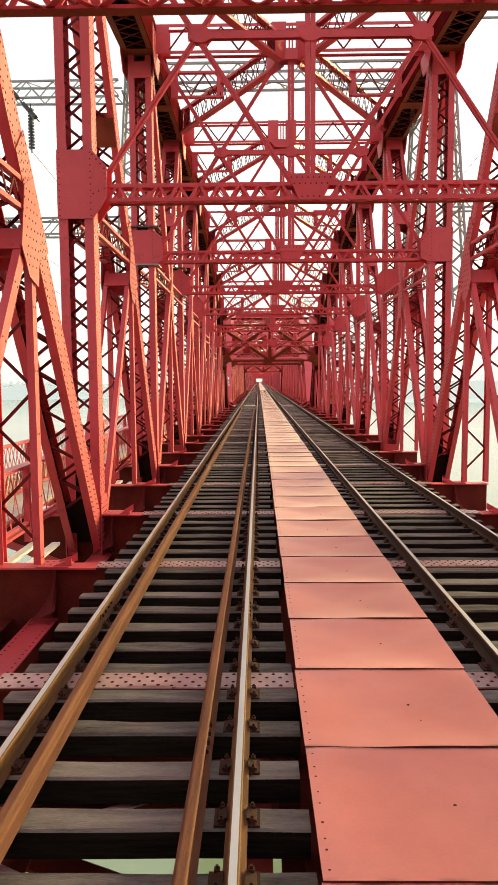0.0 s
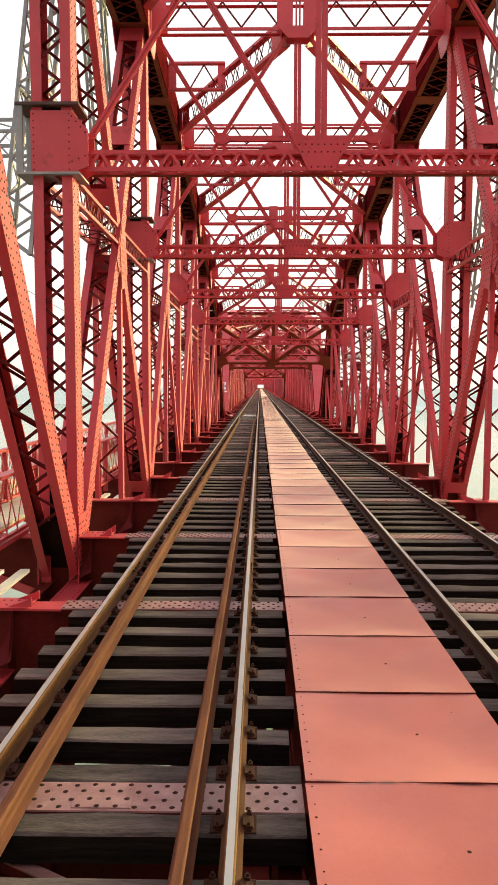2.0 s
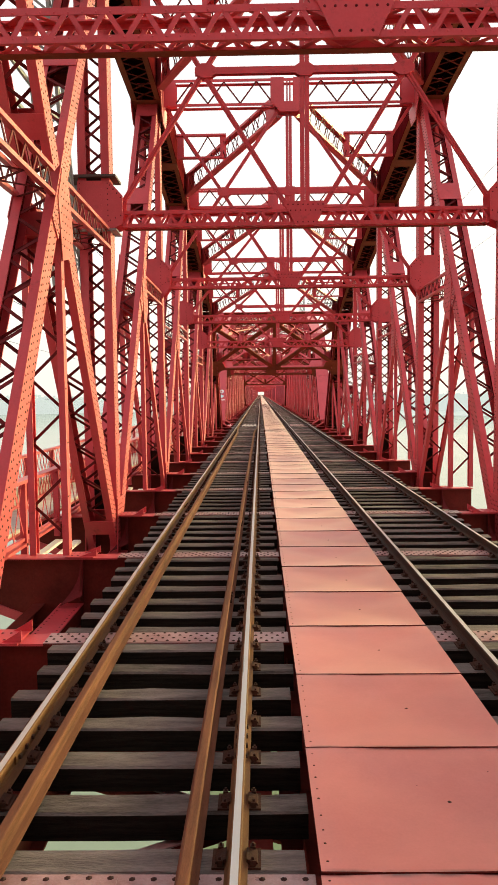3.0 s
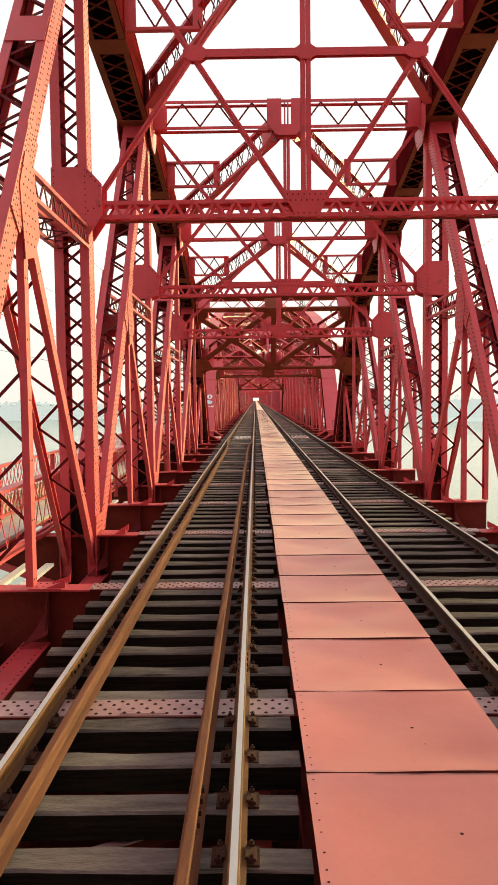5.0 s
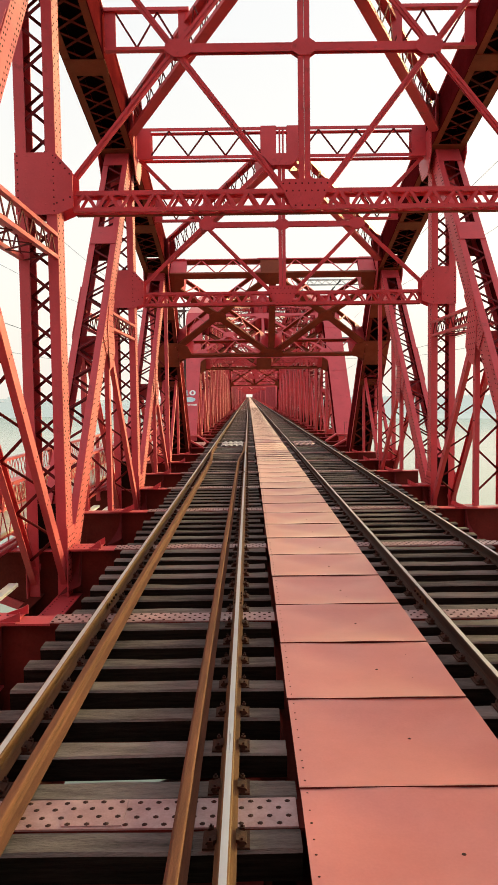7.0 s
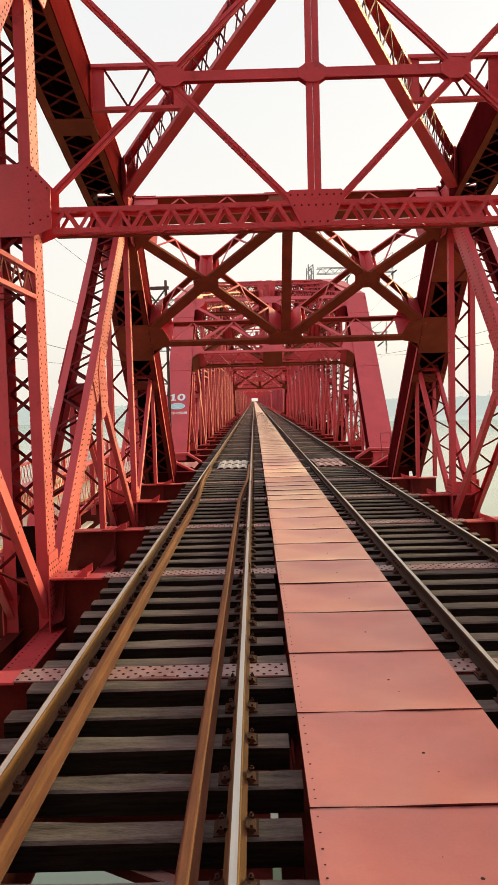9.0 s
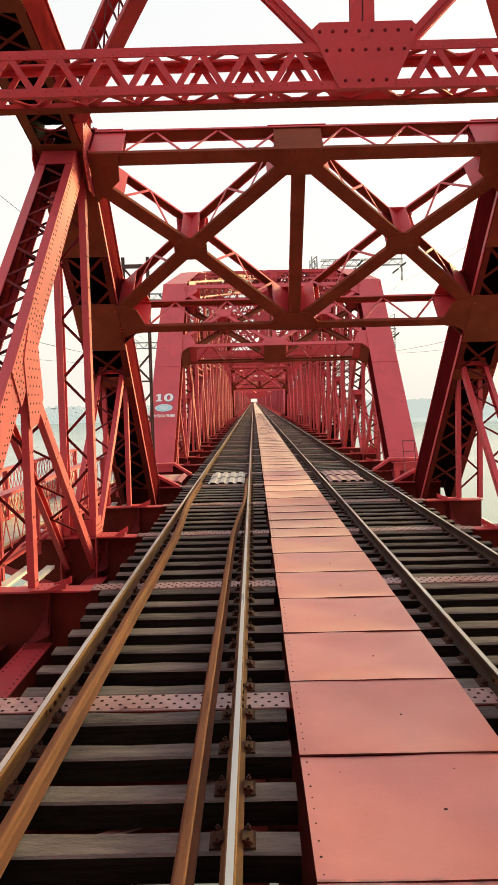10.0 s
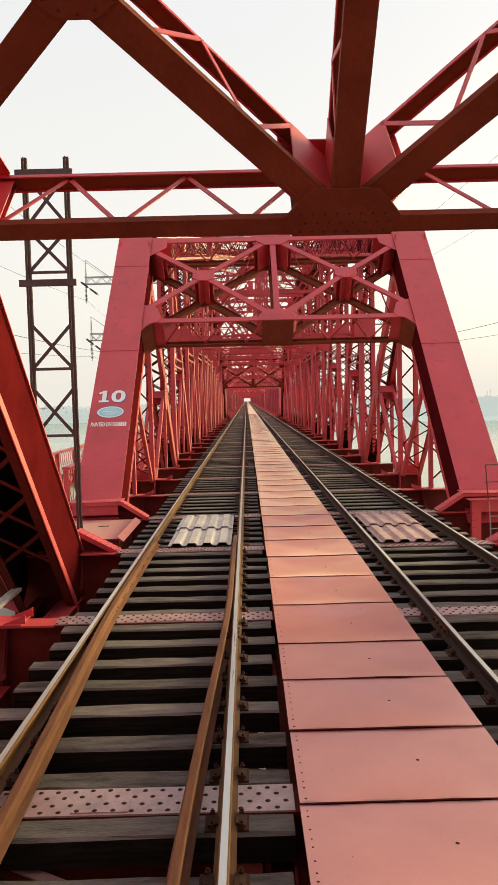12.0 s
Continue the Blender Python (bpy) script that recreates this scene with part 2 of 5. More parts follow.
class Build:
    """Collects boxes, plates and rivets, then links them as one mesh."""

    def __init__(self):
        self.v, self.f, self.m, self.mats = [], [], [], []

    def slot(self, material):
        if material not in self.mats:
            self.mats.append(material)
        return self.mats.index(material)

    def box(self, c, a, b, d, material=None):
        """A block about c with the half axes a, b, d."""
        k, s = len(self.v), self.slot(material or RED)
        c, a, b, d = V3(c), V3(a), V3(b), V3(d)
        if a.cross(b).dot(d) < 0:
            a = -a
        for q in ((-1, -1, -1), (1, -1, -1), (1, 1, -1), (-1, 1, -1), (-1, -1, 1), (1, -1, 1), (1, 1, 1), (-1, 1, 1)):
            self.v.append(c + a * q[0] + b * q[1] + d * q[2])
        for q in ((0, 3, 2, 1), (4, 5, 6, 7), (0, 1, 5, 4), (1, 2, 6, 5), (2, 3, 7, 6), (3, 0, 4, 7)):
            self.f.append([k + i for i in q])
            self.m.append(s)

    def block(self, x0, x1, y0, y1, z0, z1, material=None):
        self.box(((x0 + x1) / 2, (y0 + y1) / 2, (z0 + z1) / 2), EX * (abs(x1 - x0) / 2), EY * (abs(y1 - y0) / 2), EZ * (abs(z1 - z0) / 2), material)

    def bar(self, p, q, w, t, side, material=None):
        """A flat bar from p to q: w across (along side, made square), t thick."""
        p, q = V3(p), V3(q)
        a = q - p
        s = V3(side) - a.normalized() * V3(side).dot(a.normalized())
        s.normalize()
        n = a.normalized().cross(s)
        self.box((p + q) / 2, a / 2, s * (w / 2), n * (t / 2), material)

    def plate(self, pts, thick, material=None):
        """A flat plate with the outline pts, thick along its normal both ways."""
        k, s, n = len(self.v), self.slot(material or RED), len(pts)
        pts = [V3(p) for p in pts]
        h = (pts[1] - pts[0]).cross(pts[2] - pts[1]).normalized() * (thick / 2)
        self.v += [p + h for p in pts] + [p - h for p in pts]
        self.f.append(list(range(k, k + n)))
        self.f.append(list(range(k + 2 * n - 1, k + n - 1, -1)))
        self.m += [s, s]
        for i in range(n):
            j = (i + 1) % n
            self.f.append([k + i, k + n + i, k + n + j, k + j])
            self.m.append(s)

    def rivet(self, p, n, r=0.022, material=None):
        """A low six-sided rivet head on a face with the normal n."""
        p, n = V3(p), V3(n).normalized()
        # head colour follows the face direction, the rivets' shadow painted in
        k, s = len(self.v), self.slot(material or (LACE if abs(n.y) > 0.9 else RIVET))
        u = n.orthogonal().normalized()
        w = n.cross(u)
        for i in range(6):
            a = math.pi * i / 3
            self.v.append(p + (u * math.cos(a) + w * math.sin(a)) * r)
        self.v.append(p + n * r * 0.55)
        for i in range(6):
            self.f.append([k + i, k + (i + 1) % 6, k + 6])
            self.m.append(s)

    def rivet_row(self, p, q, n, step=0.16, r=0.022, material=None):
        p, q = V3(p), V3(q)
        c = max(int((q - p).length / step), 1)
        for i in range(c + 1):
            self.rivet(p.lerp(q, i / c), n, r, material)

    def prism(self, prof, p, q, u, w, material=None):
        """The outline prof (in u, w) drawn out from p to q."""
        k, s, n = len(self.v), self.slot(material or RED), len(prof)
        p, q, u, w = V3(p), V3(q), V3(u), V3(w)
        flip = u.cross(w).dot(q - p) < 0
        for e in (p, q):
            self.v += [e + u * a + w * b for a, b in prof]
        faces = [list(range(k + n - 1, k - 1, -1)), list(range(k + n, k + 2 * n))]
        for i in range(n):
            j = (i + 1) % n
            faces.append([k + i, k + j, k + n + j, k + n + i])
        for f in faces:
            self.f.append(f[::-1] if flip else f)
            self.m.append(s)

    def strip(self, rows, off, material=None):
        """A bent strip through rows of two points, given thickness by the vector off."""
        k, s, n = len(self.v), self.slot(material or RED), len(rows)
        for o in (V3((0, 0, 0)), V3(off)):
            for p, q in rows:
                self.v += [V3(p) + o, V3(q) + o]
        N = 2 * n
        for i in range(n - 1):
            f = [k + 2 * i, k + 2 * i + 1, k + 2 * i + 3, k + 2 * i + 2]
            self.f += [f, [N + t for t in reversed(f)], [f[0], f[3], f[3] + N, f[0] + N], [f[2], f[1], f[1] + N, f[2] + N]]
            self.m += [s] * 4
        for i in (0, n - 1):
            f = [k + 2 * i, k + 2 * i + 1, k + 2 * i + 1 + N, k + 2 * i + N]
            self.f.append(f if i else f[::-1])
            self.m.append(s)

    def zigzag(self, p, q, half, w, t, pitch, double=False, material=None):
        """Lacing between p and q; half: the vector from the middle line to one side."""
        p, q, half = V3(p), V3(q), V3(half)
        c = max(int(round((q - p).length / pitch)), 1)
        for i in range(c):
            a, b = p.lerp(q, i / c), p.lerp(q, (i + 1) / c)
            s = 1 if i % 2 else -1
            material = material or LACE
            self.bar(a + half * s, b - half * s, w, t, half, material)
            if double:
                self.bar(a - half * s, b + half * s, w, t, half, material)

    def done(self, name, parent=None, label="", kind=""):
        me = bpy.data.meshes.new(name)
        me.from_pydata([tuple(v) for v in self.v], [], self.f)
        for m in self.mats:
            me.materials.append(m)
        me.polygons.foreach_set("material_index", self.m)
        me.update()
        ob = new(name, me)
        if parent:
            ob.parent = parent
        if label:
            ob["label"] = label
        if kind or name == "lacing":
            ob["kind"] = kind or "stuff"
        return ob


def thing(name, label, category, group="", kind="", at=(0, 0, 0)):
    ob = new(name)
    ob.location = at
    return tagged(ob, label, category, group, kind)


# ---- bridge measures ----
P = 4.383                    # floor-beam spacing
BAYS = 22                    # bays per span
SPAN = P * BAYS
GAP = 3.9                    # between the end beams of two spans
TX, TW = 4.84, 0.72          # truss plane and the width of its members
CW = 1.08                    # width of the top chord and the end posts
XI = TX - CW / 2             # inner face of the chord
ZB = -1.15                   # bottom chord's middle
ZEND = -0.56                 # foot of the end posts' middle line
CHORD = {2: 8.30, 4: 10.35, 6: 11.96, 8: 13.20, 10: 13.70, 12: 13.85}
STRUT = {4: (5.57, 5.97), 6: (6.19, 6.56), 8: (6.56, 6.92), 10: (6.71, 7.08)}
CD = 0.94                    # top chord's depth


def jn(j):
    return min(j, BAYS - j)


def chord_z(j):
    """Height of the top chord's middle at floor beam j, between the two hips."""
    e = jn(j)
    if e % 2 == 0:
        return CHORD[e]
    return (CHORD[e - 1] + CHORD[e + 1]) / 2


def yb(j):
    return -P * j


def box_member(b, lac, A, B, w, d, fl, pitch, faces=(1, -1), cover=0, cut=(0.5, 0.5), rivets=(1, -1), double=False, batten=0.4, step=0.16, lw=0.056, under=None, shade_lined=False, web=None, inside=None, foot=None, bat=None):
    """A built-up member in a truss plane: two channels, lacing on faces, a cover plate on the face named by cover."""
    A, B = V3(A), V3(B)
    a = (B - A).normalized()
    n = a.cross(EX).normalized()
    if n.z < 0 or (abs(n.z) < 1e-6 and n.y < 0):
        n = -n
    L, mid = (B - A).length, (A + B) / 2
    for s in (1, -1):
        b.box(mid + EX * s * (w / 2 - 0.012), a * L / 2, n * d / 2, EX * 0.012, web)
        # dark liners put the shade inside the member into its colour
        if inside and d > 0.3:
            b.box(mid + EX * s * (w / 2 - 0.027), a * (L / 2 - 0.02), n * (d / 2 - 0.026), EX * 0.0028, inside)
        for q in (1, -1):
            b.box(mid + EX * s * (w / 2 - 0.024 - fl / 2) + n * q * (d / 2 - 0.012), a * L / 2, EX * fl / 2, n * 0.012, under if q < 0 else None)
        if s in rivets:
            for q in (1, -1):
                b.rivet_row(A + a * 0.1 + EX * s * w / 2 + n * q * (d / 2 - 0.055), B - a * 0.1 + EX * s * w / 2 + n * q * (d / 2 - 0.055), EX * s, step)
                if step < 0.15:
                    b.rivet_row(A + a * (0.1 + step / 2) + EX * s * w / 2 + n * q * (d / 2 - 0.125), B - a * (0.1 - step / 2) + EX * s * w / 2 + n * q * (d / 2 - 0.125), EX * s, step)
    # black liners stand in for the shade inside the closed box
    if shade_lined:
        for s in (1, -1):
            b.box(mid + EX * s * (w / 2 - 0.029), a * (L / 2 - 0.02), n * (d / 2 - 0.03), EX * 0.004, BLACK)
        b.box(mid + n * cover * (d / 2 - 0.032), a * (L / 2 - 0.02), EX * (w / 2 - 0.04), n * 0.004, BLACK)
    for q in faces:
        p0, p1 = A + a * cut[0] + n * q * (d / 2 + 0.008), B - a * cut[1] + n * q * (d / 2 + 0.008)
        lift = n * q * -0.044                    # lacing bars sit behind the flanges
        lac.zigzag(p0 + lift, p1 + lift, EX * q * (w / 2 - fl * 0.6), lw, 0.014, pitch, double, GRIME_SHADE if shade_lined else bat or (under if q < 0 else None))
        for p, sg in ((p0, 1), (p1, -1)):
            if foot is False and sg < 0:
                continue
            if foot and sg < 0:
                if q > 0:                        # black plate set back inside the foot, standing in for its dark void
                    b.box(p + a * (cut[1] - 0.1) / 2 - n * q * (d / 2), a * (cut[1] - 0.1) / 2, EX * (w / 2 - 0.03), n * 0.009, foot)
            elif batten:
                b.box(p - a * sg * batten / 2 + n * q * 0.001, a * batten / 2, EX * (w / 2 - 0.01), n * 0.009, bat or (under if q < 0 else None))
    if cover:
        b.box(mid + n * cover * (d / 2 + 0.010), a * L / 2, EX * (w / 2 + 0.04), n * 0.012)
        for s in (1, -1):
            b.rivet_row(A + EX * s * (w / 2 - 0.03) + n * cover * (d / 2 + 0.022), B + EX * s * (w / 2 - 0.03) + n * cover * (d / 2 + 0.022), n * cover, step, 0.022, RED)


def riveted_plate(b, pts, thick, n, inset=0.06, step=0.13, rows=True):
    """A gusset plate with rivets round its edge on the side n."""
    b.plate(pts, thick)
    if not rows:
        return
    pts = [V3(p) for p in pts]
    c = sum(pts, V3()) / len(pts)
    ins = [p + (c - p).normalized() * inset * 1.4 for p in pts]
    n = V3(n)
    for i in range(len(ins)):
        b.rivet_row(ins[i] + n * thick / 2, ins[(i + 1) % len(ins)] + n * thick / 2, n, step, 0.020)


# ---- one truss span ----
def build_truss_side(span, sg):
    """All members of one truss; sg: -1 or 1 for the side of the middle line."""
    X = sg * TX
    inn = -sg                                    # towards the tracks

    def pt(y, z):
        return V3((X, y, z))

    # bottom chord: two channels with an open top
    b, lac = Build(), Build()
    for s in (1, -1):
        b.block(X + s * TW / 2 - s * 0.02, X + s * TW / 2, -SPAN, 0, ZB - 0.32, ZB + 0.27, GRIME_SHADE)
        b.block(X + s * TW / 2 - s * 0.26, X + s * TW / 2 - s * 0.022, -SPAN, 0, ZB - 0.32, ZB - 0.298, GRIME_SHADE)
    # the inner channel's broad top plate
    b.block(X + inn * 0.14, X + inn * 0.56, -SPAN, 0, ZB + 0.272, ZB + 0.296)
    b.block(X + inn * 0.53, X + inn * 0.55, -SPAN, 0, ZB + 0.02, ZB + 0.271, GRIME_SHADE)
    b.block(X - inn * 0.35, X - inn * 0.14, -SPAN, 0, ZB + 0.272, ZB + 0.29, GRIME_SHADE)
    for j in range(BAYS):
        for o in (0.20, 0.50):
            b.rivet_row((X + inn * o, yb(j) - 0.3, ZB + 0.296), (X + inn * o, yb(j) - P + 0.3, ZB + 0.296), EZ, 0.15, 0.018)
        b.block(X - 0.30, X + 0.30, yb(j) - P / 2 - 0.3, yb(j) - P / 2 + 0.3, ZB + 0.2, ZB + 0.22, GRIME_SHADE)
    b.done("bottom_chord", span)

    # top chord: covered above, laced below
    chord, lac = Build(), Build()
    for j in range(2, BAYS - 2, 2):
        A, B = pt(yb(j), chord_z(j)), pt(yb(j + 2), chord_z(j + 2))
        box_member(chord, lac, A, B, CW - 0.08, CD, 0.16, 0.62, faces=(-1,), cover=1, cut=(0.75, 0.75), rivets=(), double=True, batten=0.6, step=0.22, under=SOOT_SHADE, shade_lined=True, web=MAROON)
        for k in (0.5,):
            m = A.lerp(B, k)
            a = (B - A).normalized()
            chord.box(m - a.cross(EX).normalized() * (CD / 2 + 0.005) * (1 if a.cross(EX).z > 0 else -1), a * 0.3, EX * (CW / 2 - 0.05), a.cross(EX).normalized() * 0.012, SOOT_SHADE)
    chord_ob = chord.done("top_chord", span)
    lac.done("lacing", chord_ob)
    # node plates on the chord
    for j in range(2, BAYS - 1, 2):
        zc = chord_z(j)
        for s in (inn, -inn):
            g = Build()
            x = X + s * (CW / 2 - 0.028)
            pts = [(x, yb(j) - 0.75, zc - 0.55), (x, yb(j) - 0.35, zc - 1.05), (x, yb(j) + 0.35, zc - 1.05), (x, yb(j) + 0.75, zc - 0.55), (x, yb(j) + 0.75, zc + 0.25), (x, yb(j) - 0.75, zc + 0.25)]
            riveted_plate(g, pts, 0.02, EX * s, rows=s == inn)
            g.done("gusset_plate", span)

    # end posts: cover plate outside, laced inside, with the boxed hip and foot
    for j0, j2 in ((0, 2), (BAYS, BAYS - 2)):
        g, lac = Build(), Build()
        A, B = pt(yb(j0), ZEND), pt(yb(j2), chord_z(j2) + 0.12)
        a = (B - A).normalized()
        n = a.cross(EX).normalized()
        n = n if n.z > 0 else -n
        # webs darkened: the shade on the end post is painted in
        box_member(g, lac, A - n * 0.12, B - n * 0.12, CW, 1.10, 0.13, 0.95, faces=(-1,), cover=1, cut=(1.6, 1.5), rivets=(), double=True, batten=0, step=0.2, lw=0.07, under=GRIME_SHADE, shade_lined=True, web=MAROON)
        for s in (1, -1):                                   # corner angles along the lower edges of the webs
            for o, t in ((0.045, 0.018), (0.115, 0.008)):
                g.box((A + B) / 2 - n * (0.67 - o) + EX * s * (CW / 2 + t / 2), a * (B - A).length / 2, n * (0.045 if o < 0.1 else 0.03), EX * t / 2)
        for k, hh in ((0.495, 0.17), (0.642, 0.72), (0.905, 1.25)):
            g.box(A.lerp(B, k) - n * 0.685, a * hh, EX * (CW / 2 - 0.01), n * 0.012, SOOT_SHADE)
        # dense rivets at the foot and seams of the cover
        for i in range(11):
            for q in range(9):
                g.rivet(A + a * (0.75 + i * 0.13) + EX * (q - 4) * 0.115 + n * 0.453, n, 0.02, RED)
        for k in (0.52, 0.86):
            g.box(A.lerp(B, k) + n * 0.456, a * 0.012, EX * (CW / 2 + 0.04), n * 0.010)
            for o in (-0.1, 0.1):
                g.rivet_row(A.lerp(B, k) + a * o + n * 0.453 - EX * 0.5, A.lerp(B, k) + a * o + n * 0.453 + EX * 0.5, n, 0.09, 0.018, RED)
        ep = g.done("end_post", span)
        lac.done("lacing", ep)
        # sub-node: hanger to the first beam, strut back to the second beam's foot
        m = A.lerp(B, 0.5)
        d = 1 if j2 > j0 else -1
        for nm, q0, q1, dd in (("hanger", pt(yb(j0 + d), m.z - 0.2), pt(yb(j0 + d), 0.03), 0.17), ("sub_strut", pt(yb(j0 + d) - d * 0.25, m.z - 0.15), pt(yb(j2) + d * 0.42, 0.03), 0.19)):
            h, lac = Build(), Build()
            box_member(h, lac, q0, q1, TW - 0.02, dd, 0.09, 0.55, faces=(1,), cut=(0.3, 0.2), rivets=(inn,), batten=0.15, step=0.9, lw=0.05, foot=False)
            ho = h.done(nm, span)
            lac.done("lacing", ho)

    # posts, hip hangers
    for j in range(2, BAYS - 1, 2):
        e = jn(j)
        g, lac = Build(), Build()
        top = pt(yb(j), chord_z(j) - 0.3)
        if e == 2:
            box_member(g, lac, top, pt(yb(j), 0.03), TW, 0.22, 0.12, 0.62, faces=(1,), cut=(0.9, 0.3), rivets=(inn,), step=0.6, lw=0.06)
            po = g.done("hip_hanger", span)
        else:
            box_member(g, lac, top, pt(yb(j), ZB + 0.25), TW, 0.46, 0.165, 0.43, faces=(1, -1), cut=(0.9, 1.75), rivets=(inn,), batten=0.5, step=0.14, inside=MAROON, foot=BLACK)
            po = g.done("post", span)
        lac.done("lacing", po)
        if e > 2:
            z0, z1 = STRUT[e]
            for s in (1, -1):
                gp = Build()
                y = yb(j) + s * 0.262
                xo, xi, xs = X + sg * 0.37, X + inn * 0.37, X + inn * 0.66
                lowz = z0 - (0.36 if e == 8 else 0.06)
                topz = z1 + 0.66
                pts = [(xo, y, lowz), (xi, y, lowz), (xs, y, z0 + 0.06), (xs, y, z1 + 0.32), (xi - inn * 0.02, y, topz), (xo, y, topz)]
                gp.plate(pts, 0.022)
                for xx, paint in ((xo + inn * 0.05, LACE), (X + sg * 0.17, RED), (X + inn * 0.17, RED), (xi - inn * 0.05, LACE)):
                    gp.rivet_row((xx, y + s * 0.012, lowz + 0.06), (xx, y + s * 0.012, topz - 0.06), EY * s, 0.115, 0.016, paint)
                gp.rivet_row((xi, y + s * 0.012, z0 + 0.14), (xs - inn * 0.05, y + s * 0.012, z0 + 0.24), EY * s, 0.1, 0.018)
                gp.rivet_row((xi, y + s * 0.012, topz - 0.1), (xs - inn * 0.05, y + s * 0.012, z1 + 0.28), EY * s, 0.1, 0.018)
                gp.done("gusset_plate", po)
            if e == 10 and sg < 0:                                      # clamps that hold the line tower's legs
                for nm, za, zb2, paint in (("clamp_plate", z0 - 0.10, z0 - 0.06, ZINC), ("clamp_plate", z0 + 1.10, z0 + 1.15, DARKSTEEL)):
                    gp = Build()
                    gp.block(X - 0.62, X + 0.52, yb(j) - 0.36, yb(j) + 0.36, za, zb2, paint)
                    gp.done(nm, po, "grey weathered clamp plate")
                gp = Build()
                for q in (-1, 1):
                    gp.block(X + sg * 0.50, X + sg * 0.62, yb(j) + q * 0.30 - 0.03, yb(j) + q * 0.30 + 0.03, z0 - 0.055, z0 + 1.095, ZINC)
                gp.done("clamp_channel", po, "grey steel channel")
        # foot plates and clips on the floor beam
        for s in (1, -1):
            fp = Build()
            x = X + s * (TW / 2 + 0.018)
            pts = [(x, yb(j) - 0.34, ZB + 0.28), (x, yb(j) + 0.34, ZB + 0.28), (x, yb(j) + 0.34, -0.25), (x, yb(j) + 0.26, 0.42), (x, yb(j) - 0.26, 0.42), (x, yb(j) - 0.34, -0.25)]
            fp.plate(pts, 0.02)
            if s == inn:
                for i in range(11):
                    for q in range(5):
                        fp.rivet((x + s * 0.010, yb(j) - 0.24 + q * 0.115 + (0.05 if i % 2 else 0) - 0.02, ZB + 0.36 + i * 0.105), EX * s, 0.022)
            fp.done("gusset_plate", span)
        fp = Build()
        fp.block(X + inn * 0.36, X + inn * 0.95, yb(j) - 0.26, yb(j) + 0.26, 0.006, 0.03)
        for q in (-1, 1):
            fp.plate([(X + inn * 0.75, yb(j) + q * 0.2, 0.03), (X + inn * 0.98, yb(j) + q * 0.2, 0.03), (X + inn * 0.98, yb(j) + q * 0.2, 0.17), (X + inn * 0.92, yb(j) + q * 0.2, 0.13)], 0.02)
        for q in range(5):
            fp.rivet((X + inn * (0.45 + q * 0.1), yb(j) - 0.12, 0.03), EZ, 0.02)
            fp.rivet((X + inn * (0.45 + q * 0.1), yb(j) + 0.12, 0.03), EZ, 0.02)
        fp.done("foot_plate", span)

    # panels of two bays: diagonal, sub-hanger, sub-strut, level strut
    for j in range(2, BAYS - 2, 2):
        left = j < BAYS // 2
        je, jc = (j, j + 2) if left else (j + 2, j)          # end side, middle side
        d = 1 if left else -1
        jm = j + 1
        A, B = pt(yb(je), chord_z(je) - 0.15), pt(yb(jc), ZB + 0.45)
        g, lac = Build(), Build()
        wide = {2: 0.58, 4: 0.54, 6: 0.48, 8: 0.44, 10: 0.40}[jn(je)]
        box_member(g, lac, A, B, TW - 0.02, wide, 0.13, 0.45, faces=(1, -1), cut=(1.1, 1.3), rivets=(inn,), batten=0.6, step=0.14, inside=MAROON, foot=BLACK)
        a = (B - A).normalized()
        n = a.cross(EX).normalized()
        m = A.lerp(B, (yb(jm) - A.y) / (B.y - A.y))
        for q in (1, -1):                                    # tie plates along the diagonal
            for k in (0.30,) if jn(je) > 2 else ():
                # faces turned down take the brown that has shade painted in
                g.box(A.lerp(B, k) + n * q * (wide / 2 + 0.016), a * 0.34, EX * (TW / 2 - 0.03), n * 0.008, SOOT_SHADE if (n * q).z < 0 else RED)
        do = g.done("diagonal", span)
        lac.done("lacing", do)
        if jn(je) == 10:                                     # the middle panels are crossed
            top, low = pt(yb(jc), chord_z(jc) - 0.15), pt(yb(je), ZB + 0.45)
            for p, q in ((top, m + (top - m).normalized() * 0.35), (m + (low - m).normalized() * 0.35, low)):
                g, lac = Build(), Build()
                box_member(g, lac, p, q, TW - 0.025, wide, 0.13, 0.45, faces=(1, -1), cut=(0.9, 0.9), rivets=(inn,), step=0.14, inside=MAROON)
                co = g.done("counter_brace", span)
                lac.done("lacing", co)
        # node plates: one along the diagonal, a lower tab for hanger and strut
        for s in (1, -1):
            x = X + s * (TW / 2 + 0.006)
            u, w = a * 0.95, n * (wide / 2 + 0.02)
            c = V3((x, m.y, m.z))
            g = Build()
            g.plate([c - u - w, c - u * 0.9 + w, c + u * 0.9 + w, c + u - w], 0.016)
            if s == inn:
                for i in range(15):
                    for q in (-0.8, -0.48, -0.16, 0.16, 0.48, 0.8):
                        g.rivet(c + u * ((i + (0.5 if int(q * 10) % 2 else 0)) / 7.2 - 1) * 0.95 + w * q + EX * s * 0.008, EX * s, 0.021)
            g.done("gusset_plate", span)
            g = Build()
            c = V3((x + s * 0.018, m.y, m.z))
            e0 = EY * d
            tab = [c + e0 * 0.42 + EZ * 0.15, c + e0 * 0.62 - EZ * 0.75, c + e0 * 0.30 - EZ * 1.15, c - e0 * 0.12 - EZ * 1.25, c - e0 * 0.30 - EZ * 0.2, c + EZ * 0.35]
            g.plate(tab, 0.014)
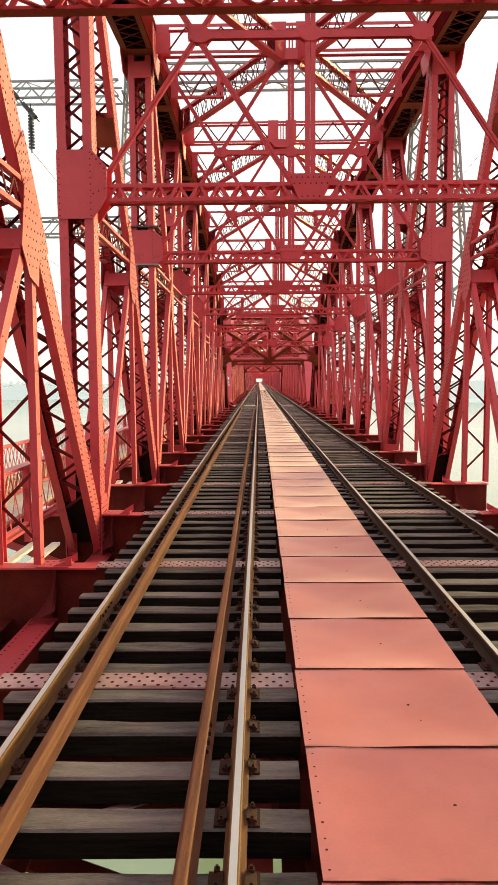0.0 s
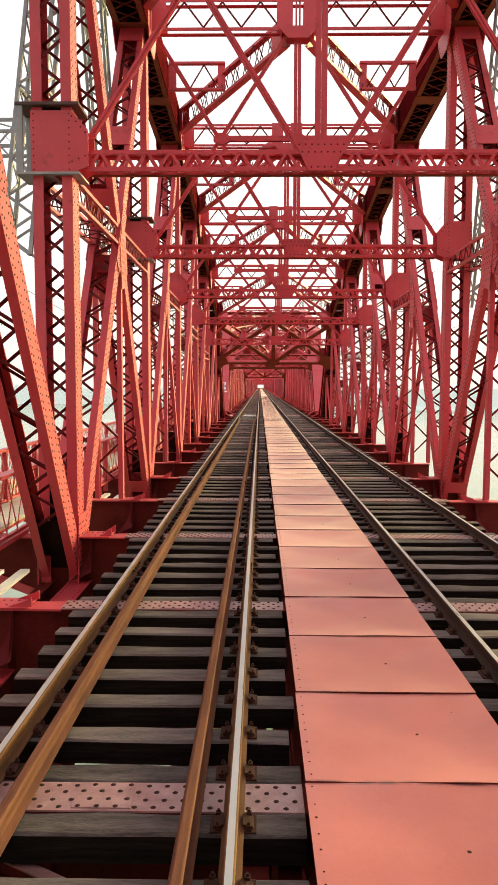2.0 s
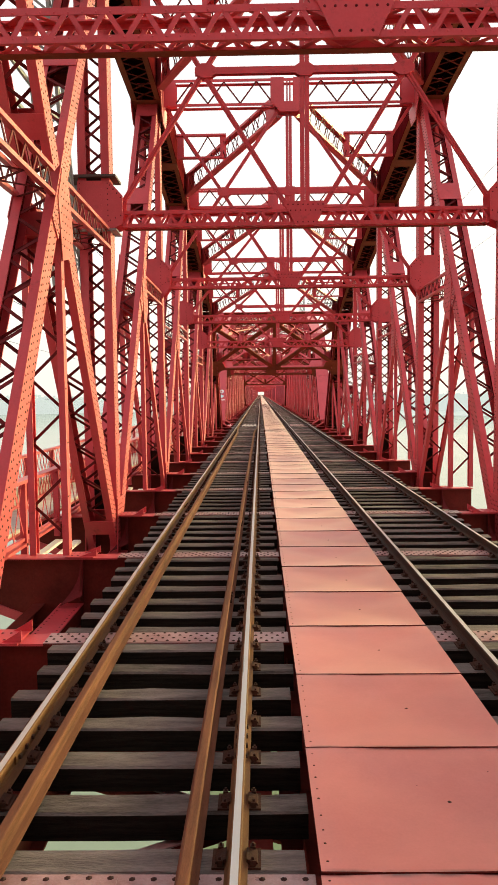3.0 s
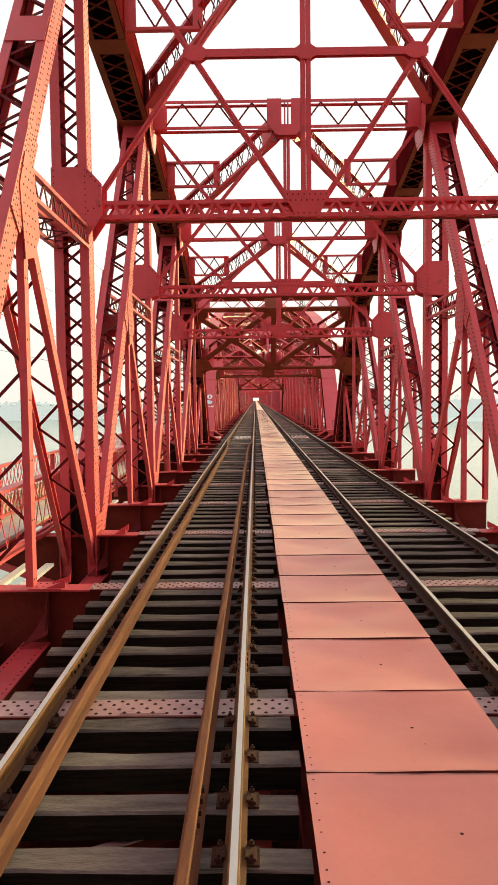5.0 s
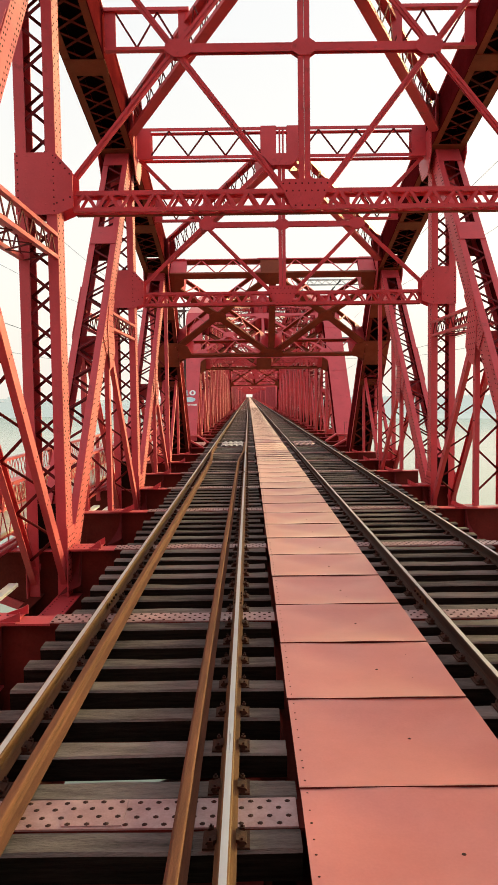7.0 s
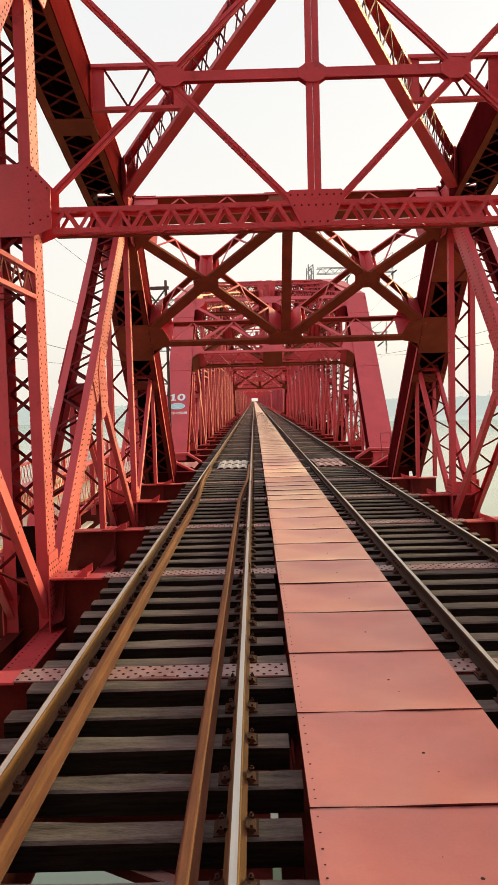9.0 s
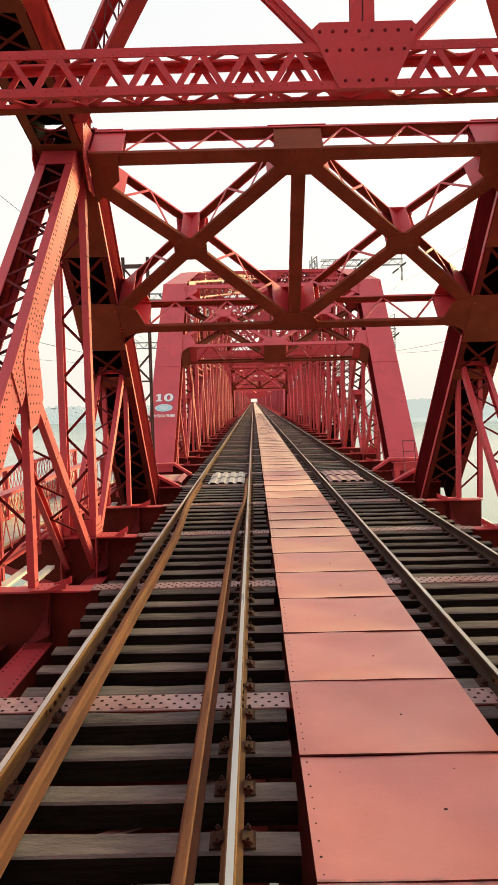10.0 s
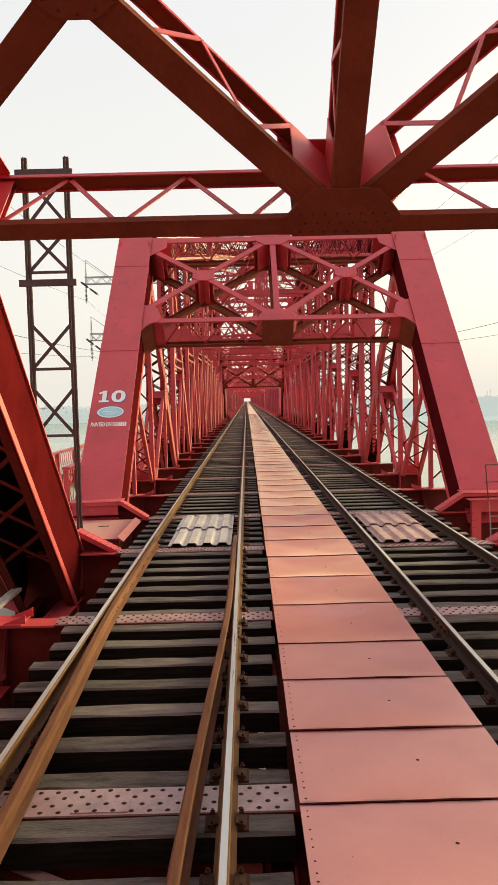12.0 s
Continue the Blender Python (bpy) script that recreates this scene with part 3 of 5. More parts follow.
            if s == inn:
                for i in range(9):
                    for q in range(4):
                        g.rivet(c + e0 * (-0.12 + q * 0.16 + (0.08 if i % 2 else 0) - i * 0.006) + EZ * (0.1 - i * 0.135) + EX * s * 0.007, EX * s, 0.022)
            g.done("gusset_plate", span)
        g = Build()
        g.box(V3((X, m.y, m.z - 0.62)), EX * (TW / 2), EY * 0.16, EZ * 0.20)
        g.done("diaphragm", span)
        # sub-hanger
        g, lac = Build(), Build()
        box_member(g, lac, pt(yb(jm), m.z - 0.5), pt(yb(jm), 0.03), TW - 0.02, 0.19, 0.09, 0.58, faces=(1,), cut=(0.5, 0.3), rivets=(inn,), step=0.9, lw=0.052, foot=False)
        ho = g.done("hanger", span)
        lac.done("lacing", ho)
        # sub-struts down to the end-side foot (and both feet where crossed)
        feet = (je, jc) if jn(je) == 10 else (je,)
        for jf in feet:
            if jn(je) == 10:
                continue
            g, lac = Build(), Build()
            dirn = 1 if yb(jf) > yb(jm) else -1
            q1 = pt(yb(jf) - dirn * 0.12, ZB + 0.55)
            box_member(g, lac, pt(yb(jm) + dirn * 0.15, m.z - 0.45), q1, TW - 0.04, 0.22, 0.09, 0.60, faces=(1,), cut=(0.5, 0.5), rivets=(inn,), step=0.9, lw=0.052, foot=False)
            so = g.done("sub_strut", span)
            lac.done("lacing", so)
        # level strut between the node and the posts
        for jf in feet:
            if jn(jf) == 2:
                continue
            dirn = 1 if yb(jf) > yb(jm) else -1
            g, lac = Build(), Build()
            y0, y1 = yb(jm) + dirn * 0.35, yb(jf) - dirn * 0.2
            zc = m.z + 0.02
            for xx in (X - TW / 2 + 0.05, X + TW / 2 - 0.05):
                for q in (-0.2, 0.2):
                    g.block(xx - 0.05, xx + 0.05, y0, y1, zc + q - 0.035, zc + q + 0.035)
                lac.zigzag((xx, y0, zc), (xx, y1, zc), EZ * 0.19, 0.05, 0.014, 0.27)
            lac.zigzag((X, y0, zc - 0.24), (X, y1, zc - 0.24), EX * 0.28, 0.05, 0.014, 0.5)
            so = g.done("level_strut", span)
            lac.done("lacing", so)
        # small foot clip at the odd beam
        g = Build()
        g.block(X + inn * 0.30, X + inn * 0.80, yb(jm) - 0.22, yb(jm) + 0.22, 0.006, 0.028)
        for q in (-1, 1):
            g.plate([(X + inn * 0.55, yb(jm) + q * 0.17, 0.028), (X + inn * 0.85, yb(jm) + q * 0.17, 0.028), (X + inn * 0.85, yb(jm) + q * 0.17, 0.15), (X + inn * 0.78, yb(jm) + q * 0.17, 0.11)], 0.02)
            for i in range(4):
                g.rivet((X + inn * (0.4 + i * 0.1), yb(jm) + q * 0.1, 0.028), EZ, 0.02)
        g.done("foot_plate", span)
    for jm in (1, BAYS - 1):
        g = Build()
        g.block(X + inn * 0.30, X + inn * 0.80, yb(jm) - 0.22, yb(jm) + 0.22, 0.006, 0.028)
        for q in (-1, 1):
            g.plate([(X + inn * 0.55, yb(jm) + q * 0.17, 0.028), (X + inn * 0.85, yb(jm) + q * 0.17, 0.028), (X + inn * 0.85, yb(jm) + q * 0.17, 0.15), (X + inn * 0.78, yb(jm) + q * 0.17, 0.11)], 0.02)
        g.done("foot_plate", span)


def build_sway(span, j):
    """The cross frame at post j: lattice strut, two crosses, level tie, middle tie, top strut."""
    e, y = jn(j), yb(j)
    z0, z1 = STRUT[e]
    xe = TX - TW / 2 - 0.28
    b, lac = Build(), Build()
    for s in (1, -1):
        yy = y + s * 0.165
        for z, h in ((z0 + 0.038, 0.038), (z1 - 0.038, 0.038)):
            b.block(-xe, xe, yy - 0.011, yy + 0.011, z - h, z + h)
            b.block(-xe, xe, yy - s * (0.085 if s > 0 else 0.045), yy - s * 0.012, z + (h - 0.02 if z > (z0 + z1) / 2 else -h), z + (h if z > (z0 + z1) / 2 else -h + 0.02))
        b.rivet_row((-xe, yy + s * 0.011, z1 - 0.05), (xe, yy + s * 0.011, z1 - 0.05), EY * s, 0.15, 0.016, RED)
        b.rivet_row((-xe, yy + s * 0.011, z0 + 0.05), (xe, yy + s * 0.011, z0 + 0.05), EY * s, 0.15, 0.016, RED)
        for h in (-1, 1):
            lac.zigzag((h * 0.4, yy, (z0 + z1) / 2), (h * xe, yy, (z0 + z1) / 2), EZ * 0.165, 0.056, 0.012, 0.21, material=RED)
    lac.zigzag((-xe, y, z0 + 0.025), (xe, y, z0 + 0.025), EY * 0.13, 0.06, 0.012, 0.24, material=RED)
    lac.zigzag((-xe, y, z1 - 0.025), (xe, y, z1 - 0.025), EY * 0.13, 0.06, 0.012, 0.30, material=RED)
    b.block(-xe, xe, y + 0.06, y + 0.178, z0 - 0.014, z0 - 0.002, SOOT_SHADE)      # dark plate under the rear half, standing in for the rear flange's shade
    so = b.done("sway_strut", span)
    lac.done("lacing", so)
    for s in (1, -1):
        g = Build()
        yy = y + s * 0.19
        pts = [(-0.23, yy, z0 - 0.005), (0.23, yy, z0 - 0.005), (0.36, yy, z0 + 0.25), (0.47, yy, z1 + 0.10), (0.40, yy, z1 + 0.16), (-0.40, yy, z1 + 0.16), (-0.47, yy, z1 + 0.10), (-0.36, yy, z0 + 0.25)]
        g.plate(pts, 0.022)
        for zz, hw in ((z0 + 0.06, 0.18), (z0 + 0.32, 0.34), (z1 + 0.08, 0.4)):
            g.rivet_row((-hw, yy + s * 0.012, zz), (hw, yy + s * 0.012, zz), EY * s, 0.11, 0.018)
        g.done("gusset_plate", so)
    # crosses
    zt = chord_z(j) - CD / 2 - 0.1
    zm = (z1 + zt) / 2 + 0.11
    for s in (1, -1):
        for p, q in (((s * (xe - 0.02), z1 + 0.28), (s * 0.30, zt + 0.1)), ((s * 0.40, z1 + 0.05), (s * (XI - 0.05), zt + 0.15))):
            g = Build()
            for o in (-0.03, 0.03):
                g.bar((p[0], y + o, p[1]), (q[0], y + o, q[1]), 0.108, 0.014, EY.cross(V3((q[0] - p[0], 0, q[1] - p[1]))))
                g.bar((p[0], y + o * 1.1, p[1]), (q[0], y + o * 1.1, q[1]), 0.055, 0.014, EY)
            g.done("sway_brace", span)
    g = Build()
    for o in (-0.06, 0.06):
        g.block(-2.5, 2.5, y + o - 0.007, y + o + 0.007, zm - 0.075, zm + 0.075)
    g.block(-2.5, 2.5, y - 0.07, y + 0.07, zm + 0.062, zm + 0.076)
    xm = (xe + 0.3) / 2
    for cx in (-xm, 0, xm):
        for o in (-0.08, 0.08):
            r = 0.24 if cx == 0 else 0.25
            g.plate([(cx + r * math.cos(k * math.pi / 4 + 0.39), y + o, zm + r * 0.68 * math.sin(k * math.pi / 4 + 0.39)) for k in range(8)], 0.014)
    g.done("sway_tie", span)
    g = Build()
    for o in (-1, 1):
        prof = [(0.006, -0.06), (0.105, -0.06), (0.105, -0.046), (0.020, -0.046), (0.020, 0.046), (0.105, 0.046), (0.105, 0.06), (0.006, 0.06)]
        g.prism([(o * u, w) for u, w in prof][::o], (0, y, z1), (0, y, zt + 0.3), EX, EY)
    g.done("middle_tie", span)


def build_top_strut(span, j):
    y, zc = yb(j), chord_z(j)
    b, lac = Build(), Build()
    xe = XI
    h = 0.45
    for s in (1, -1):
        yy = y + s * 0.18
        for z in (zc - h, zc + h - 0.09):
            b.block(-xe, xe, yy - 0.012, yy + 0.012, z, z + 0.09)
            b.block(-xe, xe, yy - s * 0.09, yy - s * 0.013, z + 0.036, z + 0.052)
        for q in (-1, 1):
            if s < 0:
                lac.zigzag((q * 0.55, yy, zc), (q * (xe - 0.4), yy, zc), EZ * 0.36, 0.05, 0.012, 0.565)
            b.block(q * (xe - 0.42), q * xe, yy - 0.022, yy - 0.012, zc - h + 0.01, zc + h - 0.01)
            b.block(q * 0.16, q * 0.62, yy - 0.024, yy - 0.013, zc - h + 0.01, zc + h + 0.03)
    for q in (-0.05, 0.05):
        b.block(q - 0.02, q + 0.02, y - 0.16, y + 0.16, zc - h, zc + h)
    # lower fish plate where the crosses meet
    for s in (1, -1):
        b.plate([(-0.6, y + s * 0.21, zc - h + 0.12), (-0.30, y + s * 0.21, zc - h - 0.22), (0.30, y + s * 0.21, zc - h - 0.22), (0.6, y + s * 0.21, zc - h + 0.12)], 0.016)
    so = b.done("top_strut", span)
    lac.done("lacing", so)


def build_top_lateral(span, j):
    """Two legs from the middle of the strut nearer midspan to the chords at the end side, with short side struts."""
    left = j < BAYS // 2
    je, jc = (j, j + 2) if left else (j + 2, j)
    d = 1 if left else -1
    apex_y, apex_z = yb(jc) + d * 0.25, chord_z(jc) - 0.45
    foot_y = yb(je) - d * 1.35
    foot_z = chord_z(je) + (chord_z(jc) - chord_z(je)) * 1.35 / (2 * P) - 0.12
    for s in (1, -1):
        A, B = V3((s * 0.40, apex_y, apex_z)), V3((s * (XI - 0.02), foot_y, foot_z))
        a = (B - A).normalized()
        side = a.cross(EZ).normalized()
        up = side.cross(a).normalized()
        b, lac = Build(), Build()
        for q in (1, -1):
            h, t, z = (0.13 if q < 0 else 0.11), 0.018, -0.09 * q
            prof = [(-h, 0), (h, 0), (h, z), (h - t, z), (h - t, -t * q), (-h + t, -t * q), (-h + t, z), (-h, z)]
            b.prism(prof if q < 0 else prof[::-1], A + up * (0.50 if q > 0 else -0.30), B + up * (0.62 if q > 0 else -0.30), side, up)
        for o in (1, -1):
            lac.zigzag(A + side * o * 0.11 + a * 0.5 + up * 0.10, B + side * o * 0.11 - a * 0.4 + up * 0.15, up * 0.37, 0.04, 0.012, 0.42)
            lac.box(B + side * o * 0.142 - a * 0.2 + up * 0.15, a * 0.32, side * 0.006, up * 0.42, RED)
            lac.box(A + side * o * 0.142 + a * 0.2 + up * 0.10, a * 0.32, side * 0.006, up * 0.37, RED)
        lo = b.done("top_lateral", span)
        lac.done("lacing", lo)
        # short side strut
        m = A.lerp(B, 0.5)
        b, lac = Build(), Build()
        zc = (chord_z(j) + chord_z(j + 2)) / 2 + 0.15
        for z in (zc - 0.44, zc + 0.44):
            b.block(s * abs(m.x), s * XI, m.y - 0.09, m.y + 0.09, z - 0.035, z + 0.035)
        lac.block(s * (XI - 0.26), s * XI, m.y - 0.012, m.y + 0.012, zc - 0.44, zc + 0.44)
        lac.block(s * (abs(m.x)), s * (abs(m.x) + 0.25), m.y - 0.012, m.y + 0.012, zc - 0.44, zc + 0.44)
        lac.zigzag((s * (abs(m.x) + 0.25), m.y, zc), (s * (XI - 0.26), m.y, zc), EZ * 0.39, 0.045, 0.012, 0.42)
        lac.done("lacing", b.done("side_strut", span))


def build_portal(span, j0):
    """Bracing in the sloping plane of the end posts: two struts, two crosses, a middle post."""
    d = 1 if j0 == 0 else -1
    j2 = j0 + 2 * d
    A, B = V3((0, yb(j0), ZEND)), V3((0, yb(j2), chord_z(j2) + 0.12))
    a = (B - A).normalized()
    n = a.cross(EX).normalized()
    n = n if n.z > 0 else -n
    L = (B - A).length
    xe = XI - 0.01

    def at(x, s, o=0.0):
        return A + a * s + EX * x + n * o

    lo, hi = L * 0.637, L * 0.988
    up_o, in_o = 0.36, -0.70
    mid_o, half_o = (up_o + in_o) / 2, (up_o - in_o) / 2

    def laced(name, p, q, w, plates=True):
        """p, q: (x, s) in the portal plane."""
        g, lac = Build(), Build()
        P0, P1 = at(*p), at(*q)
        c = (P1 - P0).normalized()
        side = n.cross(c).normalized()
        for o in (up_o, in_o):
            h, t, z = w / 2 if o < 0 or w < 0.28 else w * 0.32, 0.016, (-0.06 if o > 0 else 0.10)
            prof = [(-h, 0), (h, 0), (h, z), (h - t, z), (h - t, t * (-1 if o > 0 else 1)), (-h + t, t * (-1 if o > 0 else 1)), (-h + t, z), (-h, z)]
            # inner plane and underside take the brown that has shade painted in
            g.prism(prof if o < 0 else prof[::-1], P0 + n * o, P1 + n * o, side, n, RED if o > 0 else SOOT_SHADE)
        lac.bar(P0 + n * (up_o - 0.021), P1 + n * (up_o - 0.021), (w if w < 0.28 else w * 0.64) - 0.034, 0.008, side, SOOT_SHADE)
        up = 1 if side.dot(a) > 0 else -1
        lac.zigzag(P0 + n * mid_o + side * up * (w / 2 - 0.05) + c * 0.62, P1 + n * mid_o + side * up * (w / 2 - 0.05) - c * 0.62, n * (half_o - 0.03), 0.055, 0.012, 0.66, material=RED)
        for k in (1, -1):
            for pp, sgn, half in ((P0, 1, 0.20 if name == "portal_brace" else 0.36), (P1, -1, 0.36)):
                lac.box(pp + n * mid_o + side * k * (w / 2 - 0.05) + c * sgn * (half - 0.06), c * half, side * 0.006, n * half_o)
        ob = g.done(name, span)
        lac.done("lacing", ob)

    laced("portal_strut", (-xe, hi), (xe, hi), 0.27)
    laced("portal_strut", (-xe, lo), (xe, lo), 0.19)
    laced("portal_post", (0, lo), (0, hi), 0.29)
    for s in (1, -1):
        xm, sm = 2.39, (lo + hi) / 2 + 0.08
        for xa, sa in ((0.10, lo + 0.10), (0.10, hi - 0.10), (xe, lo + 0.52), (xe, hi - 0.50)):
            laced("portal_brace", (s * xm, sm), (s * xa, sa), 0.29)
        for o in (up_o + 0.014, in_o - 0.014):
            g = Build()
            g.plate([at(s * xm + 0.40 * math.cos(k * math.pi / 4 + 0.393), sm + 0.30 * math.sin(k * math.pi / 4 + 0.393), o) for k in range(8)], 0.02, RED if o > 0 else SOOT_SHADE)
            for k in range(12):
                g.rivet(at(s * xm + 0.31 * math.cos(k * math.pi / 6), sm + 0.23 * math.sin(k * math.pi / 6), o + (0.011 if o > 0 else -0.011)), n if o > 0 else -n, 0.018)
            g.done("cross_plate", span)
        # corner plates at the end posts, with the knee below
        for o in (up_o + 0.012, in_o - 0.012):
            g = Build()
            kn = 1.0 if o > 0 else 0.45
            g.plate([at(s * xe, lo - 0.10 - 0.42 * kn, o), at(s * (xe - 0.10), lo - 0.10 - 0.24 * kn, o), at(s * (xe - 0.30), lo - 0.10 - 0.03 * kn, o), at(s * (xe - 0.50), lo - 0.095, o), at(s * (xe - 0.62), lo + 0.12, o), at(s * (xe - 0.45), lo + 0.62, o), at(s * xe, lo + 0.8, o)], 0.02, RED if o > 0 else SOOT_SHADE)
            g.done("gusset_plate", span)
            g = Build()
            g.plate([at(s * xe, hi - 0.95, o), at(s * (xe - 0.55), hi - 0.45, o), at(s * (xe - 0.6), hi + 0.15, o), at(s * xe, hi + 0.15, o)], 0.02, RED if o > 0 else SOOT_SHADE)
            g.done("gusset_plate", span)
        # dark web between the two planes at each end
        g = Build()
        g.plate([at(s * xe, lo - 0.45, in_o), at(s * (xe - 0.35), lo - 0.115, in_o), at(s * (xe - 0.35), lo - 0.115, up_o), at(s * xe, lo - 0.45, up_o)], 0.014, SOOT_SHADE)
        g.done("knee_plate", span, "sloping plate in sooty brown with shade painted in")
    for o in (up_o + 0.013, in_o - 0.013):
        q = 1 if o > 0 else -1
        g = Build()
        g.plate([at(-0.52, lo - 0.11, o), at(0.52, lo - 0.11, o), at(0.60, lo + 0.12, o), at(0.36, lo + 0.42, o), at(-0.36, lo + 0.42, o), at(-0.60, lo + 0.12, o)], 0.02, RED if o > 0 else SOOT_SHADE)
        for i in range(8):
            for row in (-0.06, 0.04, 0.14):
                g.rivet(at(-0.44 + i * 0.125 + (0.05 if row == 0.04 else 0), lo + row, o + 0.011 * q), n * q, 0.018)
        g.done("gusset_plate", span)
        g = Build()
        g.plate([at(-0.62, hi + 0.15, o), at(-0.62, hi - 0.12, o), at(-0.3, hi - 0.42, o), at(0.3, hi - 0.42, o), at(0.62, hi - 0.12, o), at(0.62, hi + 0.15, o)], 0.02, RED if o > 0 else SOOT_SHADE)
        for i in range(8):
            g.rivet(at(-0.5 + i * 0.14, hi + 0.08, o + 0.011 * q), n * q, 0.018)
        g.done("gusset_plate", span)
    for lv in (lo, hi):
        g = Build()
        for k in (-1, 1):
            g.box(at(0, lv + k * 0.09, (up_o + in_o) / 2), EX * 0.5, a * 0.006, n * ((up_o - in_o) / 2 - 0.02), SOOT_SHADE)
        g.done("diaphragm", span, "middle diaphragm in sooty brown with shade painted in")


def build_floor(span):
    """Floor beams, stringers and the flat bracing under them."""
    xl, xe = 7.15, TX + TW / 2 - 0.03
    for j in range(BAYS + 1):
        y = yb(j)
        b = Build()
        b.prism([(-0.19, -1.25), (0.19, -1.25), (0.19, -1.22), (0.012, -1.22), (0.012, -0.031), (-0.012, -0.031), (-0.012, -1.22), (-0.19, -1.22)], (-xe, y, 0), (xe, y, 0), EY, EZ, GRIME_SHADE)
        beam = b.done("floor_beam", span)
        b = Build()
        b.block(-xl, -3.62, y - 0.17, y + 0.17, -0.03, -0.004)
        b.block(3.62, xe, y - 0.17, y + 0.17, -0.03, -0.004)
        b.block(-3.62, 3.62, y - 0.168, y + 0.168, -0.03, -0.004, GRIME_SHADE)
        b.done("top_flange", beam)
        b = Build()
        b.plate([(-xl, y, -0.45), (-xe - 0.001, y, -1.22), (-xe - 0.001, y, -0.031), (-xl, y, -0.031)], 0.024, GRIME_SHADE)
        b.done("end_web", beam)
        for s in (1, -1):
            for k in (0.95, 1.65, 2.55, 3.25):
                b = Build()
                b.block(s * k - 0.05, s * k + 0.05, y - 0.14, y + 0.14, -1.2, -0.035, GRIME_SHADE)
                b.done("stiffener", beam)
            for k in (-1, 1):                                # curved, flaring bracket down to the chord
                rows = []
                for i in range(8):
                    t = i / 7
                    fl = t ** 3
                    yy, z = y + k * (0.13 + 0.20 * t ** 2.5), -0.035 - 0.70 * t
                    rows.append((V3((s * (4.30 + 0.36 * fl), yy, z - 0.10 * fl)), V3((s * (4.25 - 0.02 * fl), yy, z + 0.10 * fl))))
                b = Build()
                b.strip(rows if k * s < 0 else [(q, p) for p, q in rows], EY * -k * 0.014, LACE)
                b.plate([(s * 4.275, y + k * 0.012, -0.04), (s * 4.275, y + k * 0.12, -0.04), (s * 4.275, y + k * 0.31, -0.72), (s * 4.275, y + k * 0.012, -0.85)], 0.012, GRIME_SHADE)
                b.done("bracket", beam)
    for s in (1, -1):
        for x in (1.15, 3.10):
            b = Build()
            b.block(s * x - 0.012, s * x + 0.012, -SPAN, 0, -1.0, -0.23, GRIME_SHADE)
            b.block(s * x - 0.13, s * x + 0.13, -SPAN, 0, -0.23, -0.207, GRIME_SHADE)
            b.block(s * x - 0.13, s * x + 0.13, -SPAN, 0, -1.02, -1.0, GRIME_SHADE)
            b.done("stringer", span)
    # dusty angles that zigzag between the two stringers of each track
    for j in range(BAYS):
        for s in (1, -1):
            for k in range(4):
                ya, yc = yb(j) - 0.12 - k * 1.035, yb(j) - 0.12 - (k + 1) * 1.035
                xa, xc = (3.06, 1.19) if k % 2 == 0 else (1.19, 3.06)
                b = Build()
                b.bar((s * xa, ya, -0.243), (s * xc, yc, -0.243), 0.085, 0.012, EX, PINK)
                b.bar((s * xa, ya - 0.034, -0.29), (s * xc, yc - 0.034, -0.29), 0.012, 0.08, EX, GRIME_SHADE)
                b.done("stringer_brace", span)
    for j in range(BAYS):
        for s in (1, -1):
            b = Build()
            b.bar((s * 4.4, yb(j) - 0.1, -1.30), (-s * 4.4, yb(j + 1) + 0.1, -1.30 - 0.05 * s), 0.30, 0.03, EX, GRIME_SHADE)
            b.done("floor_brace", span)
    for s in (1, -1):
        for j in range(BAYS):
            # plates added to keep the space under the deck dark over bright water
            for ya, yc, yd in ((yb(j) - 1.55, yb(j) - 0.75, yb(j) - 0.02), (yb(j + 1) + 1.55, yb(j + 1) + 0.7, yb(j + 1) + 0.02)):
                b = Build()
                b.plate([(s * 1.02, yd, -1.265), (s * 4.44, yd, -1.265), (s * 4.44, ya, -1.265), (s * 3.25, ya, -1.265), (s * 3.25, yc, -1.265), (s * 1.02, yc, -1.265)], 0.02, GRIME_SHADE)
                b.done("lateral_plate", span, "dark flat plate added to cover the bright water")
    # deck flange strips: dusty, with rows of rivets
    for j in range(BAYS + 1):
        y = yb(j)
        for s in (1, -1):
            b = Build()
            b.block(s * 0.78, s * 3.62, y - 0.172, y + 0.172, -0.0035, 0.010, PINK)
            for i in range(44):
                for q in (-0.13, 0.05) if i % 2 else (-0.045, 0.13):
                    b.rivet((s * (0.84 + i * 0.064), y + q, 0.018 if 1.93 < 0.84 + i * 0.064 < 2.37 else 0.010), EZ, 0.021, BOLT)
            b.block(s * 1.95, s * 2.35, y - 0.15, y + 0.15, 0.0105, 0.018, PINK)
            b.done("flange_strip", span, "dusty pink riveted flange")


bridge = thing("bridge_span", "red-painted riveted steel truss railway span over the river", "bridge", "spans of the bridge")
for side_sign in (-1, 1):
    build_truss_side(bridge, side_sign)
for jj in range(4, BAYS - 3, 2):
    build_sway(bridge, jj)
for jj in range(4, BAYS - 3, 2):
    build_top_strut(bridge, jj)
for jj in range(2, BAYS - 2, 2):
    build_top_lateral(bridge, jj)
build_portal(bridge, 0)
build_portal(bridge, BAYS)
build_floor(bridge)
copy_thing(bridge, pose(0, SPAN + GAP, 0))


